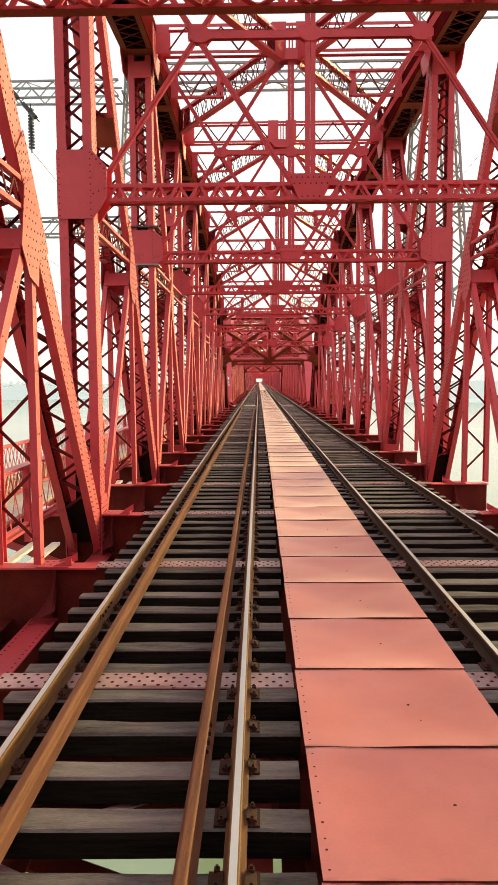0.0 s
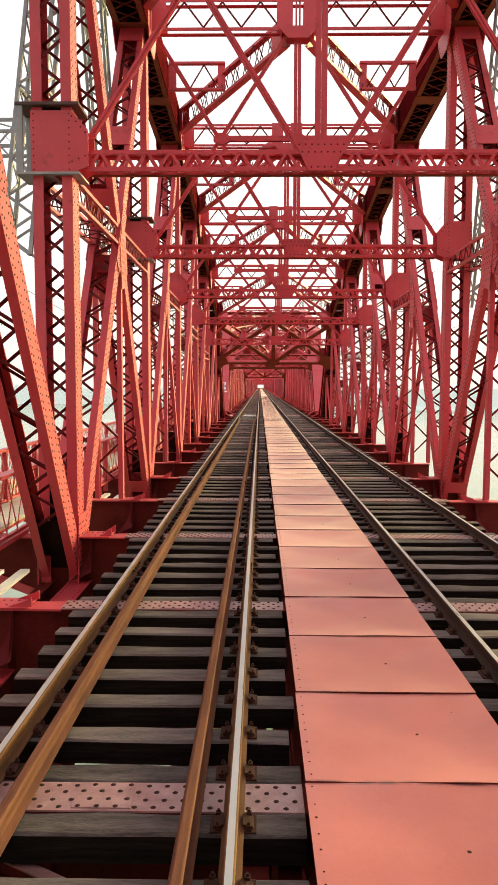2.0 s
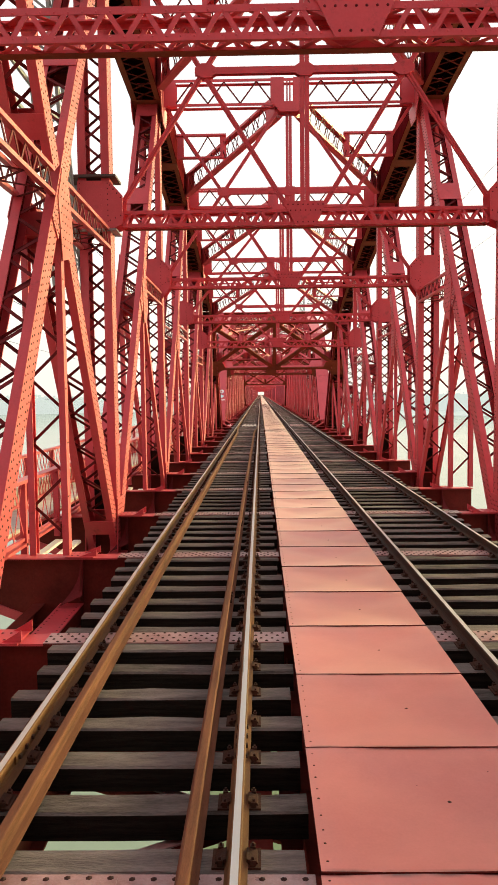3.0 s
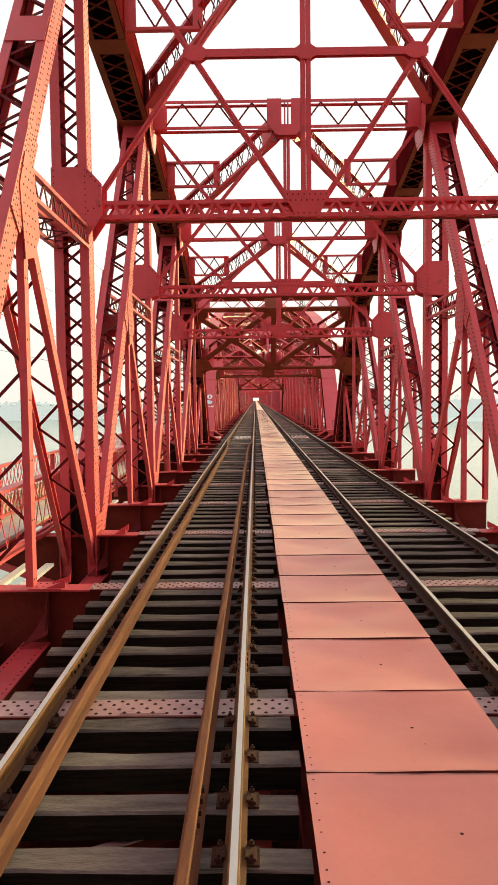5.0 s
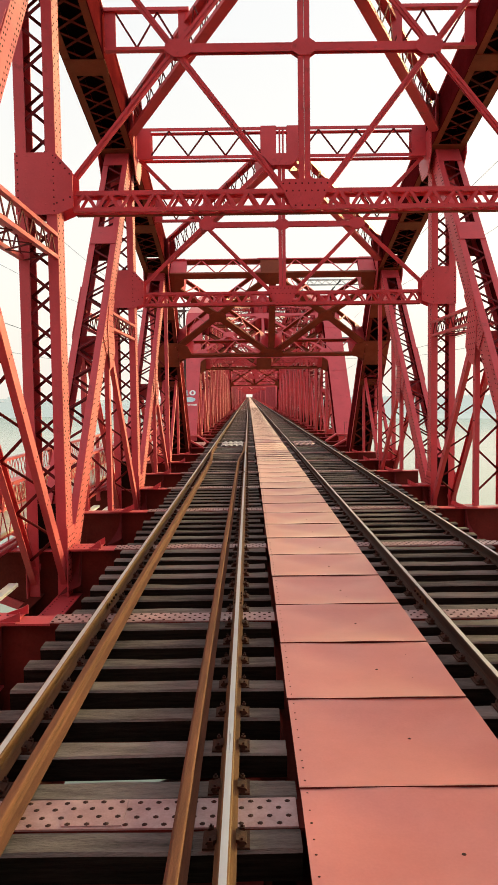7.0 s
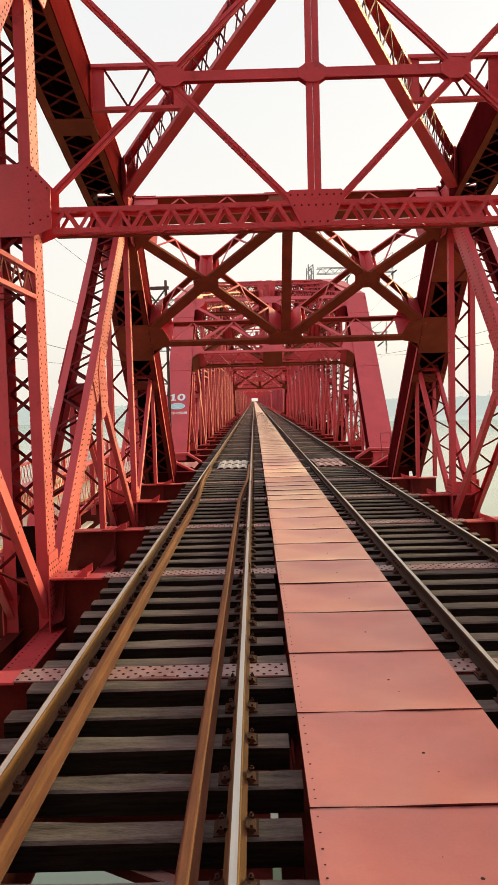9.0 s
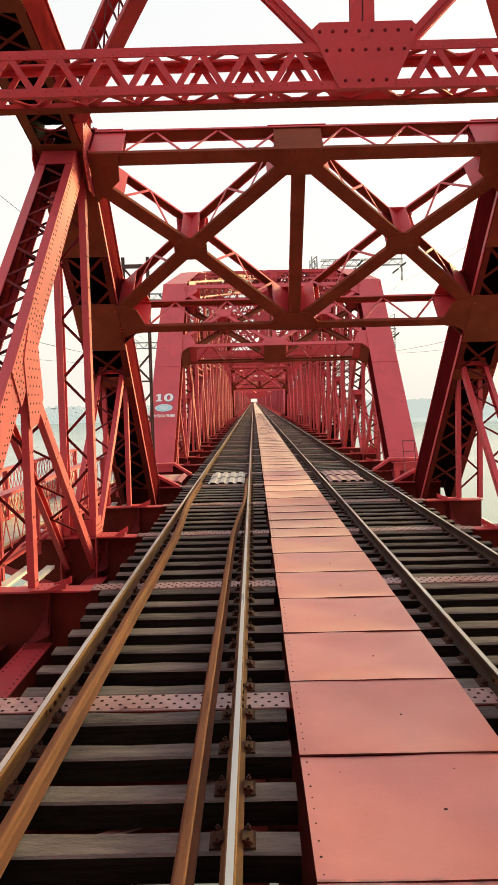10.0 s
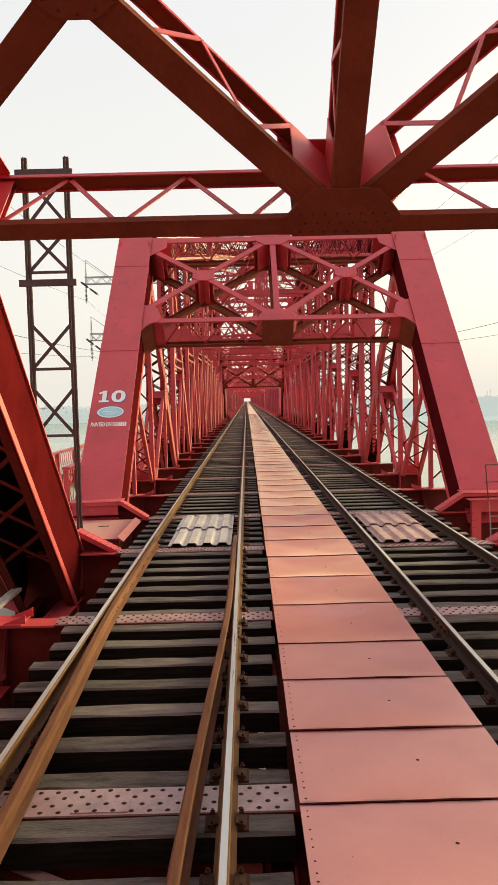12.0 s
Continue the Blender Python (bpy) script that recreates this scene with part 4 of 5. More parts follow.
def build_far_span(y1):
    """A span far down the line, its members plain bars: too small there for lacing to be told apart."""
    sp = thing("bridge_span", "distant red steel truss span of the same railway bridge", "bridge", "spans of the bridge")
    for sg in (-1, 1):
        X = sg * TX
        for j in range(2, BAYS - 2, 2):
            je, jc = (j, j + 2) if j < BAYS // 2 else (j + 2, j)
            mid = (X, y1 + yb(j + 1), chord_z(j) / 2)
            for name, p, q, w, d in (("top_chord", (X, y1 + yb(j), chord_z(j)), (X, y1 + yb(j + 2), chord_z(j + 2)), 0.7, 0.8),
                                     ("diagonal", (X, y1 + yb(je), chord_z(je)), (X, y1 + yb(jc), ZB), 0.6, 0.35),
                                     ("hanger", mid, (X, y1 + yb(j + 1), 0), 0.5, 0.18),
                                     ("sub_diagonal", mid, (X, y1 + yb(je), 0), 0.5, 0.2)):
                b = Build()
                b.bar(p, q, w, d, EX, RED if name == "top_chord" else FARRED)
                b.done(name, sp)
        for j in range(2, BAYS - 1, 2):
            b = Build()
            b.bar((X, y1 + yb(j), chord_z(j)), (X, y1 + yb(j), ZB), 0.6, 0.4, EX, FARRED)
            b.done("truss_post", sp)
        for j0, j2 in ((0, 2), (BAYS, BAYS - 2)):
            b = Build()
            b.bar((X, y1 + yb(j0), ZB), (X, y1 + yb(j2), chord_z(j2)), 0.8, 0.74, EX)
            b.done("end_post", sp)
        b = Build()
        b.block(X - 0.35, X + 0.35, y1 - SPAN, y1, ZB - 0.3, ZB + 0.3)
        b.done("bottom_chord", sp)
    b = Build()
    for j in range(4, BAYS - 3, 2):
        z0, z1 = STRUT[jn(j)]
        b.block(-4.4, 4.4, y1 + yb(j) - 0.2, y1 + yb(j) + 0.2, z0, z1)
        b.block(-4.4, 4.4, y1 + yb(j) - 0.2, y1 + yb(j) + 0.2, chord_z(j) - 0.35, chord_z(j) + 0.35)
        for s in (1, -1):
            b.bar((s * 4.3, y1 + yb(j), z1), (0, y1 + yb(j), chord_z(j)), 0.15, 0.15, EX)
            b.bar((0, y1 + yb(j), z1), (s * 4.4, y1 + yb(j), chord_z(j)), 0.15, 0.15, EX)
    for j0, j2 in ((0, 2), (BAYS, BAYS - 2)):
        ya, za, yc, zc = y1 + yb(j0), ZB, y1 + yb(j2), chord_z(j2)
        for k in (0.62, 0.98):
            b.box((0, ya + (yc - ya) * k, za + (zc - za) * k), EX * 4.4, EY * 0.25, EZ * 0.22)
        for s in (1, -1):
            b.bar((s * 4.4, ya + (yc - ya) * 0.62, za + (zc - za) * 0.62), (0, yc, zc), 0.25, 0.3, EX)
            b.bar((0, ya + (yc - ya) * 0.62, za + (zc - za) * 0.62), (s * 4.4, yc, zc), 0.25, 0.3, EX)
    b.done("cross_bracing", sp, kind="stuff")
    for j in range(BAYS + 1):
        b = Build()
        b.block(-4.4, 4.4, y1 + yb(j) - 0.17, y1 + yb(j) + 0.17, -1.2, 0.0)
        b.done("floor_beam", sp)


FAR = 9
for k in range(2, 2 + FAR):
    build_far_span(SPAN * k + GAP * k)
Y_END = SPAN * (1 + FAR) + GAP * (1 + FAR)


# ---- tracks ----
TRACK, HALF = 2.125, 0.873
RAIL_TOP = 0.17


def rail_profile(h=0.160, head=0.036, foot=0.070):
    """Half outline of a flat-bottomed rail, from the foot up; x outwards."""
    z = RAIL_TOP - h
    right = [(foot, z), (foot, z + 0.010), (0.022, z + 0.026), (0.009, z + 0.045), (0.009, z + h - 0.045), (head, z + h - 0.032), (head, z + h - 0.011), (head - 0.004, z + h - 0.003), (0.023, z + h)]
    return right + [(-x, q) for x, q in reversed(right)]


def sweep_rail(name, stations, parent, side_mat, top_mat, label, h=0.160):
    """A rail along stations of (x, y)."""
    prof = rail_profile(h)
    n = len(prof)
    v, f, m = [], [], []
    for x, y in stations:
        v += [(x + px, y, pz) for px, pz in prof]
    for i in range(len(stations) - 1):
        for k in range(n):
            f.append((i * n + k, i * n + (k + 1) % n, (i + 1) * n + (k + 1) % n, (i + 1) * n + k))
            m.append(1 if k == n // 2 - 1 else 0)
    f.append(tuple(range(n)))
    f.append(tuple(range(len(v) - 1, len(v) - n - 1, -1)))
    m += [0, 0]
    me = bpy.data.meshes.new(name)
    me.from_pydata(v, [], f)
    me.materials.append(side_mat), me.materials.append(top_mat)
    me.polygons.foreach_set("material_index", m)
    me.update()
    bm = bmesh.new()
    bm.from_mesh(me)
    bmesh.ops.recalc_face_normals(bm, faces=bm.faces)
    bm.to_mesh(me)
    bm.free()
    ob = new(name, me)
    ob.parent = parent
    ob["label"] = label
    return ob


def sleeper_mesh(k):
    """A worn hardwood sleeper with slightly wandering edges."""
    rng = random.Random(40 + k)
    b = Build()
    w, h, hl = 0.122, 0.200, 1.33
    n = 6
    ring = []
    for i in range(n + 1):
        x = -hl + 2 * hl * i / n
        e = [rng.uniform(-0.008, 0.008) for _ in range(5)]
        ring.append([(x, -w + e[0], -h), (x, -w + e[0], -0.02), (x, -w + 0.018 + e[1], e[4] - 0.002), (x, w - 0.018 + e[2], e[3] - 0.002), (x, w + e[2], -0.02), (x, w + e[2], -h)])
    s, dark_side = b.slot(WOOD), b.slot(TAR_SHADE)
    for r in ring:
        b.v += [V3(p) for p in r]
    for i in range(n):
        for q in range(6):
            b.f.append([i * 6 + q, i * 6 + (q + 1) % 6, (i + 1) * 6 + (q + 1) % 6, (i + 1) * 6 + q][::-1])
            b.m.append(s if q in (1, 2, 3) else dark_side)
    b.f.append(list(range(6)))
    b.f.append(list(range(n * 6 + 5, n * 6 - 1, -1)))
    b.m += [dark_side, dark_side]
    me = bpy.data.meshes.new("sleeper")
    me.from_pydata([tuple(v) for v in b.v], [], b.f)
    me.materials.append(WOOD), me.materials.append(TAR_SHADE)
    me.polygons.foreach_set("material_index", b.m)
    me.update()
    return me


def tie_plate_mesh():
    b = Build()
    b.block(-0.15, 0.15, -0.095, 0.095, 0.0, 0.014, CHAIR)
    for x in (-1, 1):
        b.prism([(0.062, 0.014), (0.132, 0.014), (0.126, 0.030), (0.095, 0.040), (0.062, 0.046)][::x], (0, -0.06, 0), (0, 0.06, 0), EX * x, EZ, CHAIR)
        for y in (-0.07, 0.07):
            b.bar((x * 0.10, y, 0.014), (x * 0.10, y, 0.052), 0.034, 0.034, EY, CHAIR)
            b.bar((x * 0.10, y, 0.052), (x * 0.10, y, 0.070), 0.016, 0.016, EY, BOLT)
    me = bpy.data.meshes.new("tie_plate")
    me.from_pydata([tuple(v) for v in b.v], [], b.f)
    for m in b.mats:
        me.materials.append(m)
    me.polygons.foreach_set("material_index", b.m)
    me.update()
    return me


SLEEPER_MESHES = [sleeper_mesh(k) for k in range(5)]
TIE_MESH = tie_plate_mesh()
SLEEPER_OFFSETS = [0.325 + i * 0.6265 for i in range(7)]


def sleeper_rows(y_from, y_to):
    ys = []
    for base in [0.0] + [(SPAN + GAP) * k for k in range(1, 12)]:
        for j in range(BAYS):
            for o in SLEEPER_OFFSETS:
                y = base + yb(j + 1) + o
                if y_from <= y < y_to:
                    ys.append(y)
        if base < Y_END:
            for o in (0.42, 1.02, 1.62, 2.24, 2.86, 3.46):
                if y_from <= base + o < y_to:
                    ys.append(base + o)
    return sorted(ys)


def guard_offset(y):
    """The guard rail closes in on the running rail near the span's end."""
    t = min(max((y + 10.5) / 7.0, 0), 1)
    return 0.285 - (0.285 - 0.088) * t * t * (3 - 2 * t)


for sg in (-1, 1):
    xc = sg * TRACK
    tr = thing("railway_track", "broad-gauge railway track with rusty guard rails on timber sleepers" if sg < 0 else "second broad-gauge railway track on dark timber sleepers", "railway track", "tracks on the bridge")
    for q in (-1, 1):
        x = xc + q * HALF
        inner_running = q * sg < 0
        sweep_rail("rail", [(x, -112), (x, -60), (x, 0), (x, 60), (x, Y_END)], tr, RUST if sg < 0 else RUST_SHADE, STEEL if sg < 0 else DULL, "rusty rail with a polished head")
        st = [] if sg > 0 else [(x - q * guard_offset(y), y) for y in [-112, -60, -30] + [-12 + i * 0.5 for i in range(26)]]
        if st:
            sweep_rail("guard_rail", st, tr, GUARD, GUARD, "brown rusted guard rail", 0.155)
        # fish plates
        for yj in (-68.2, -55.3, -42.9, -30.1, -17.6, -5.2):
            for o in (-1, 1):
                b = Build()
                b.block(x + o * 0.012, x + o * 0.026, yj - 0.3, yj + 0.3, RAIL_TOP - 0.118, RAIL_TOP - 0.045, RUST)
                for i in range(4):
                    b.block(x + o * 0.026, x + o * 0.048, yj - 0.25 + i * 0.16, yj - 0.22 + i * 0.16, RAIL_TOP - 0.1, RAIL_TOP - 0.07, BOLT)
                b.done("fish_plate", tr)
        if sg > 0:
            continue
        for yj in (-71.4, -62.6, -51.2, -45.6, -38.3, -26.2, -13.5):
            b = Build()
            xg = x - q * guard_offset(yj)
            b.block(xg + q * 0.012, xg + q * 0.03, yj - 0.26, yj + 0.26, RAIL_TOP - 0.12, RAIL_TOP - 0.05, GUARD)
            for i in range(4):
                b.block(xg + q * 0.03, xg + q * 0.05, yj - 0.22 + i * 0.14, yj - 0.18 + i * 0.14, RAIL_TOP - 0.1, RAIL_TOP - 0.065, BOLT)
            b.done("joint_bar", tr)
    rng = random.Random(7 + sg)
    for i, y in enumerate(sleeper_rows(-74.5, 0.2)):
        so = new("sleeper", SLEEPER_MESHES[rng.randrange(5)])
        so.parent = tr
        so.matrix_basis = pose(xc + rng.uniform(-0.05, 0.05), y + rng.uniform(-0.015, 0.015), -0.004 + rng.uniform(-0.006, 0.004), 0, 0, rng.uniform(-0.5, 0.5) + (180 if rng.random() < 0.5 else 0))
        for q in (-1, 1):
            po = new("tie_plate", TIE_MESH)
            po.parent = so
            po.matrix_basis = so.matrix_basis.inverted() @ pose(xc + q * HALF, y, -0.004)
    b = Build()
    for y in sleeper_rows(0.2, 330) + sleeper_rows(-110, -74.5):
        b.block(xc - 1.33 + rng.uniform(-0.04, 0.04), xc + 1.33 + rng.uniform(-0.04, 0.04), y - 0.122, y + 0.122, -0.204, -0.022, TAR_SHADE)
        b.block(xc - 1.33, xc + 1.33, y - 0.118, y + 0.118, -0.0215, -0.004 + rng.uniform(-0.006, 0.004), WOODFAR)
        for q in (-1, 1):
            b.block(xc + q * HALF - 0.19, xc + q * HALF + 0.19, y - 0.1, y + 0.1, -0.004, 0.012, CHAIR)
    tagged(b.done("sleeper_bed", tr), kind="stuff")
    b = Build()
    for y in sleeper_rows(330, Y_END):
        b.block(xc - 1.33, xc + 1.33, y - 0.122, y + 0.122, -0.204, -0.004, WOODFAR)
    tagged(b.done("sleeper_bed", tr), kind="stuff")


# ---- walkway between the tracks ----
def plate_mesh(k, length, x0=-0.76, x1=0.84):
    """A bent steel plate: raised lap at one edge, soft dents, rivets along both sides."""
    rng = random.Random(90 + k)
    b = Build()
    nx, ny = 16, 14
    # rims dark: the shade at the lapped joints is put into their colour
    sp, edge = b.slot(PLATEPALE if length < 1.25 else PLATE), b.slot(GRIME_SHADE)
    curl = [[rng.uniform(-1, 1) for _ in range(3)] for _ in range(2)]
    dents = [(rng.uniform(-0.6, 0.7), rng.uniform(0.1, 0.9) * length, rng.uniform(0.10, 0.26), rng.uniform(-0.007, 0.005)) for _ in range(4)]
    sag, skew = rng.uniform(0.08, 0.11), (rng.uniform(-0.22, 0.22), rng.uniform(-0.16, 0.16))

    if length < 1.25:
        sag *= 0.35

    def h(x, y):
        z = 0.125
        for dx, dy, r, a in dents:
            z += a * math.exp(-((x - dx) ** 2 + (y - dy) ** 2) / (r * r))
        u, w = (2 * (x - x0) / (x1 - x0) - 1), (2 * y / length - 1)
        u, w = abs(u - skew[0]) / (1 + skew[0] * (-1 if u > skew[0] else 1)), abs(w - skew[1]) / (1 + skew[1] * (-1 if w > skew[1] else 1))
        k = min((u ** 7 + w ** 7) ** (1 / 7) * 1.06, 1.0)
        z -= sag * (1 - k) * (0.6 + 0.4 * k)
        z += 0.006 * math.exp(-(y / 0.07) ** 2) - 0.005 * math.exp(-((length - y) / 0.07) ** 2)
        t = (x - x0) / (x1 - x0)
        for (p, q, r), e in zip(curl, (y, length - y)):      # buckled ends
            z += 0.004 * math.exp(-(e / 0.16) ** 2) * (p * math.sin(3.1 * t) + q * math.sin(6.3 * t + r) + 0.5 * r * math.sin(12.0 * t))
        return z

    def grid(lay):
        for i in range(ny + 1):
            y = length * i / ny
            for q in range(nx + 1):
                x = x0 + (x1 - x0) * q / nx
                b.v.append(V3((x, y, h(x, y) - 0.011 * lay)))

    for lay in (0, 1, 0, 1):
        grid(lay)
    N = (nx + 1) * (ny + 1)
    for i in range(ny):
        for q in range(nx):
            f = [i * (nx + 1) + q, i * (nx + 1) + q + 1, (i + 1) * (nx + 1) + q + 1, (i + 1) * (nx + 1) + q]
            b.f += [f, [N + t for t in reversed(f)]]
            b.m += [sp, sp]
    rim = [q for q in range(nx + 1)] + [i * (nx + 1) + nx for i in range(1, ny + 1)] + [ny * (nx + 1) + q for q in range(nx - 1, -1, -1)] + [i * (nx + 1) for i in range(ny - 1, 0, -1)]
    for p, q in zip(rim, rim[1:] + rim[:1]):
        b.f.append([2 * N + q, 2 * N + p, 3 * N + p, 3 * N + q])
        b.m.append(edge)
    for i in range(9):
        x, y = x0 + 0.045, length * (i + rng.uniform(0.3, 0.7)) / 9
        b.rivet((x, y, h(x, y)), EZ, rng.uniform(0.007, 0.011), CHAIR)
    for _ in range(rng.randint(0, 3)):
        x, y = rng.uniform(-0.5, 0.7), rng.uniform(0.1, 0.9) * length
        b.rivet((x, y, h(x, y) - 0.001), EZ, rng.uniform(0.005, 0.012), BOLT)
    y = length * 0.55
    b.rivet((0.18, y, h(0.18, y)), EZ, 0.016, BOLT)
    me = bpy.data.meshes.new("plate")
    me.from_pydata([tuple(v) for v in b.v], [], b.f)
    for m in b.mats:
        me.materials.append(m)
    me.polygons.foreach_set("material_index", b.m)
    me.polygons.foreach_set("use_smooth", [True] * len(b.f))
    me.update()
    return me


walkway = thing("walkway", "faded salmon-red steel plate walkway between the two tracks", "walkway")
JOINTS = [0.16, -1.34, -2.81, -4.30, -5.83, -6.88, -7.96, -9.04, -10.02, -11.50, -12.95]
JOINTS += [-14.44 - 1.4655 * i for i in range(43)]
LONG = [plate_mesh(k, 1.475) for k in range(6)]
SHORT = [plate_mesh(20 + k, 1.05) for k in range(2)]
prng = random.Random(5)
for y1, y0 in zip(JOINTS, JOINTS[1:]):
    L = y1 - y0
    meshes, ref = (SHORT, 1.05) if L < 1.25 else (LONG, 1.475)
    po = new("plate", meshes[prng.randrange(len(meshes))])
    po.parent = walkway
    po.matrix_basis = pose(prng.uniform(-0.006, 0.006), y0 - 0.018, prng.uniform(-0.003, 0.003), 0, 0, prng.uniform(-0.2, 0.2)) @ Matrix.Diagonal((1, (L - prng.choice((0.002, 0.003, 0.005, 0.009))) / ref, 1, 1))
y = 0.14
while y < 120:
    po = new("plate", LONG[prng.randrange(6)])
    po.parent = walkway
    po.matrix_basis = pose(0, y - 0.018, prng.uniform(-0.003, 0.003), 0, 0, prng.uniform(-0.2, 0.2)) @ Matrix.Diagonal((1, 1.003, 1, 1))
    y += 1.481
b = Build()
while y < Y_END:
    b.block(-0.76, 0.84, y + 0.01, y + 1.47, 0.112, 0.125 + prng.uniform(-0.006, 0.006), PLATE)
    y += 1.481
tagged(b.done("plate_row", walkway), kind="stuff")
for x in (-0.62, 0.70):
    b = Build()
    b.block(x - 0.05, x + 0.05, -112, Y_END, -0.002, 0.060, GRIME_SHADE)
    b.done("bearer", walkway)
# plate added below the walkway to stop bright water showing through the joints
b = Build()
b.block(-0.96, 1.02, -112, Y_END, -0.34, -0.32, GRIME_SHADE)
b.done("lower_bearer", walkway, "dark plate added to block light through the walkway joints")
# ribs added with it to keep the walkway edges dark
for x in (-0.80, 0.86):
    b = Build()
    b.block(x - 0.010, x + 0.010, -112, Y_END, -0.319, -0.245, GRIME_SHADE)
    b.done("bearer_rib", walkway, "dark rib added below the walkway edge")


# ---- the gap between the spans ----
def corrugated(x0, x1, y0, y1, lift, paint, label):
    """A fibre-cement sheet, waves running along the track."""
    b = Build()
    n, s, pitch = 64, b.slot(paint), 0.30

    def wave(x):
        c = min(max((0.5 + 0.5 * math.cos(2 * math.pi * (x - x0 - 0.17) / pitch) - 0.12) / 0.5, 0.0), 1.0)
        return 0.052 * c * c * (3 - 2 * c)

    rows = [(y0, lift), ((y0 + y1) / 2, lift * 0.7), (y1, lift * 0.2)]
    for lay in (0, 1):
        for y, dz in rows:
            for i in range(n + 1):
                x = x0 + (x1 - x0) * i / n
                b.v.append(V3((x, y, 0.022 + dz + wave(x) - 0.009 * lay)))
    N = (n + 1) * len(rows)
    for r in range(len(rows) - 1):
        for i in range(n):
            f = [r * (n + 1) + i, r * (n + 1) + i + 1, (r + 1) * (n + 1) + i + 1, (r + 1) * (n + 1) + i]
            b.f += [f, [N + t for t in reversed(f)]]
            b.m += [s, s]
    for i in range(n):
        for r in (0, len(rows) - 1):
            b.f.append([r * (n + 1) + i, N + r * (n + 1) + i, N + r * (n + 1) + i + 1, r * (n + 1) + i + 1])
            b.m.append(s)
    for c in range(4):
        x = x0 + 0.17 + c * pitch
        b.rivet((x, y0 + 0.12, 0.022 + lift + wave(x)), EZ, 0.014, BOLT)
    ob = b.done("corrugated_sheet")
    return tagged(ob, label, "roofing sheet", "sheets over the gap")


for k in (0, 1):
    base = (SPAN + GAP) * k
    for y0, y1, lift in ((0.20, 2.02, 0.020), (1.88, 3.72, 0.042)):
        corrugated(-2.66, -1.42, base + y0, base + y1, lift, SHEET, "pale cream corrugated cement sheet laid between the rails over the gap")
        corrugated(1.48, 2.70, base + y0 - 0.12, base + y1 - 0.2, lift, SHEETPINK, "pinkish corrugated cement sheet laid between the rails over the gap")


def gable_strip(b, p, q, w, ya):
    """A riveted roof strip from p to q (x, z), w wide along the bridge from ya."""
    P0, P1 = V3((p[0], ya + w / 2, p[1])), V3((q[0], ya + w / 2, q[1]))
    b.bar(P0, P1, w, 0.018, EY)
    a = (P1 - P0).normalized()
    n = a.cross(EY)
    n = n if n.z > 0 else -n
    for o in (0.05, w - 0.05):
        b.rivet_row(P0 + a * 0.06 + EY * (o - w / 2) + n * 0.009, P1 - a * 0.06 + EY * (o - w / 2) + n * 0.009, n, 0.105, 0.019)
    b.bar(P0 + EY * (0.006 - w / 2) - EZ * 0.05, P1 + EY * (0.006 - w / 2) - EZ * 0.05, 0.07, 0.010, EZ)


def shoe_cover(sg, base, ahead):
    """The end of the end beam: a dark web under a riveted strip that rises to the end post's foot."""
    t = thing("shoe_cover", "red riveted strips folded over the dark end of the end beam", "cover", "covers at the span ends")
    y = base + (GAP - 0.12 if ahead else 0.12)
    lo, top, out = ((3.52, 0.06), (4.16, 0.47), (5.46, 0.45)) if ahead else ((3.58, 0.0), (4.36, 0.42), (5.12, 0.06))
    w = 0.34
    ya = y - 0.17
    for p, q in ((lo, top), (top, out)):
        b = Build()
        wide = 0.60 if ahead and p is top else w
        gable_strip(b, (sg * p[0], p[1]), (sg * q[0], q[1]), wide, ya)
        b.done("roof_strip", t)
    b = Build()
    yw = y + 0.10 if ahead else y - 0.02
    b.plate([(sg * 3.3, yw, -1.2), (sg * 3.3, yw, lo[1] - 0.09), (sg * lo[0], yw, lo[1] - 0.04), (sg * top[0], yw, top[1] - 0.03), (sg * out[0], yw, out[1] - 0.04), (sg * out[0], yw, -1.2)], 0.016, GRIME_SHADE)
    b.block(sg * 3.62, sg * 5.1, yw - 0.06, yw - 0.012, -0.17, -0.15, GRIME_SHADE)
    b.done("end_web", t, "dark web plate")
    return t


for k in (0, 1):
    base = (SPAN + GAP) * k
    for sg in (-1, 1):
        shoe_cover(sg, base, False)
        shoe_cover(sg, base, True)
    # pier head under the gap
    pier = thing("bridge_pier", "grey concrete bridge pier standing in the river", "pier", "piers of the bridge")
    b = Build()
    b.block(-7.2, 7.2, base - 1.8, base + GAP + 1.8, -3.2, -1.6, CONC)
    b.done("pier_cap", pier)
    b = Build()
    b.block(-6.2, 6.2, base - 1.2, base + GAP + 1.2, -24, -3.2, CONC)
    b.done("pier_shaft", pier)

# box ledge in front of the left foot, plate deck beside the mast
ledge = thing("foot_ledge", "low red steel box in front of the end post's foot", "ledge")
b = Build()
b.block(-5.36, -4.24, GAP - 0.24, GAP - 0.05, 0.14, 0.40)
b.block(-5.40, -4.20, GAP - 0.27, GAP - 0.05, 0.40, 0.425)
b.done("box", ledge)
deck = thing("gap_deck", "dusty pinkish flat steel plate deck between the two spans", "deck")
b = Build()
b.block(-6.0, -3.70, 0.92, 3.30, 0.065, 0.08, PLATE)
b.block(-4.62, -4.14, 1.05, 2.0, 0.0805, 0.088, PLATE)
# slots drawn as flat black bars, the dark of their openings painted on
for x, y in ((-4.35, 2.45), (-4.95, 2.45)):
    b.block(x - 0.12, x + 0.12, y - 0.04, y + 0.04, 0.0805, 0.0845, BLACK)
b.done("deck_plate", deck)
b = Build()
b.bar((-3.70, 0.86, 0.075), (-3.70, 3.32, 0.075), 0.16, 0.012, V3((1, 0, -0.8)), PLATE)
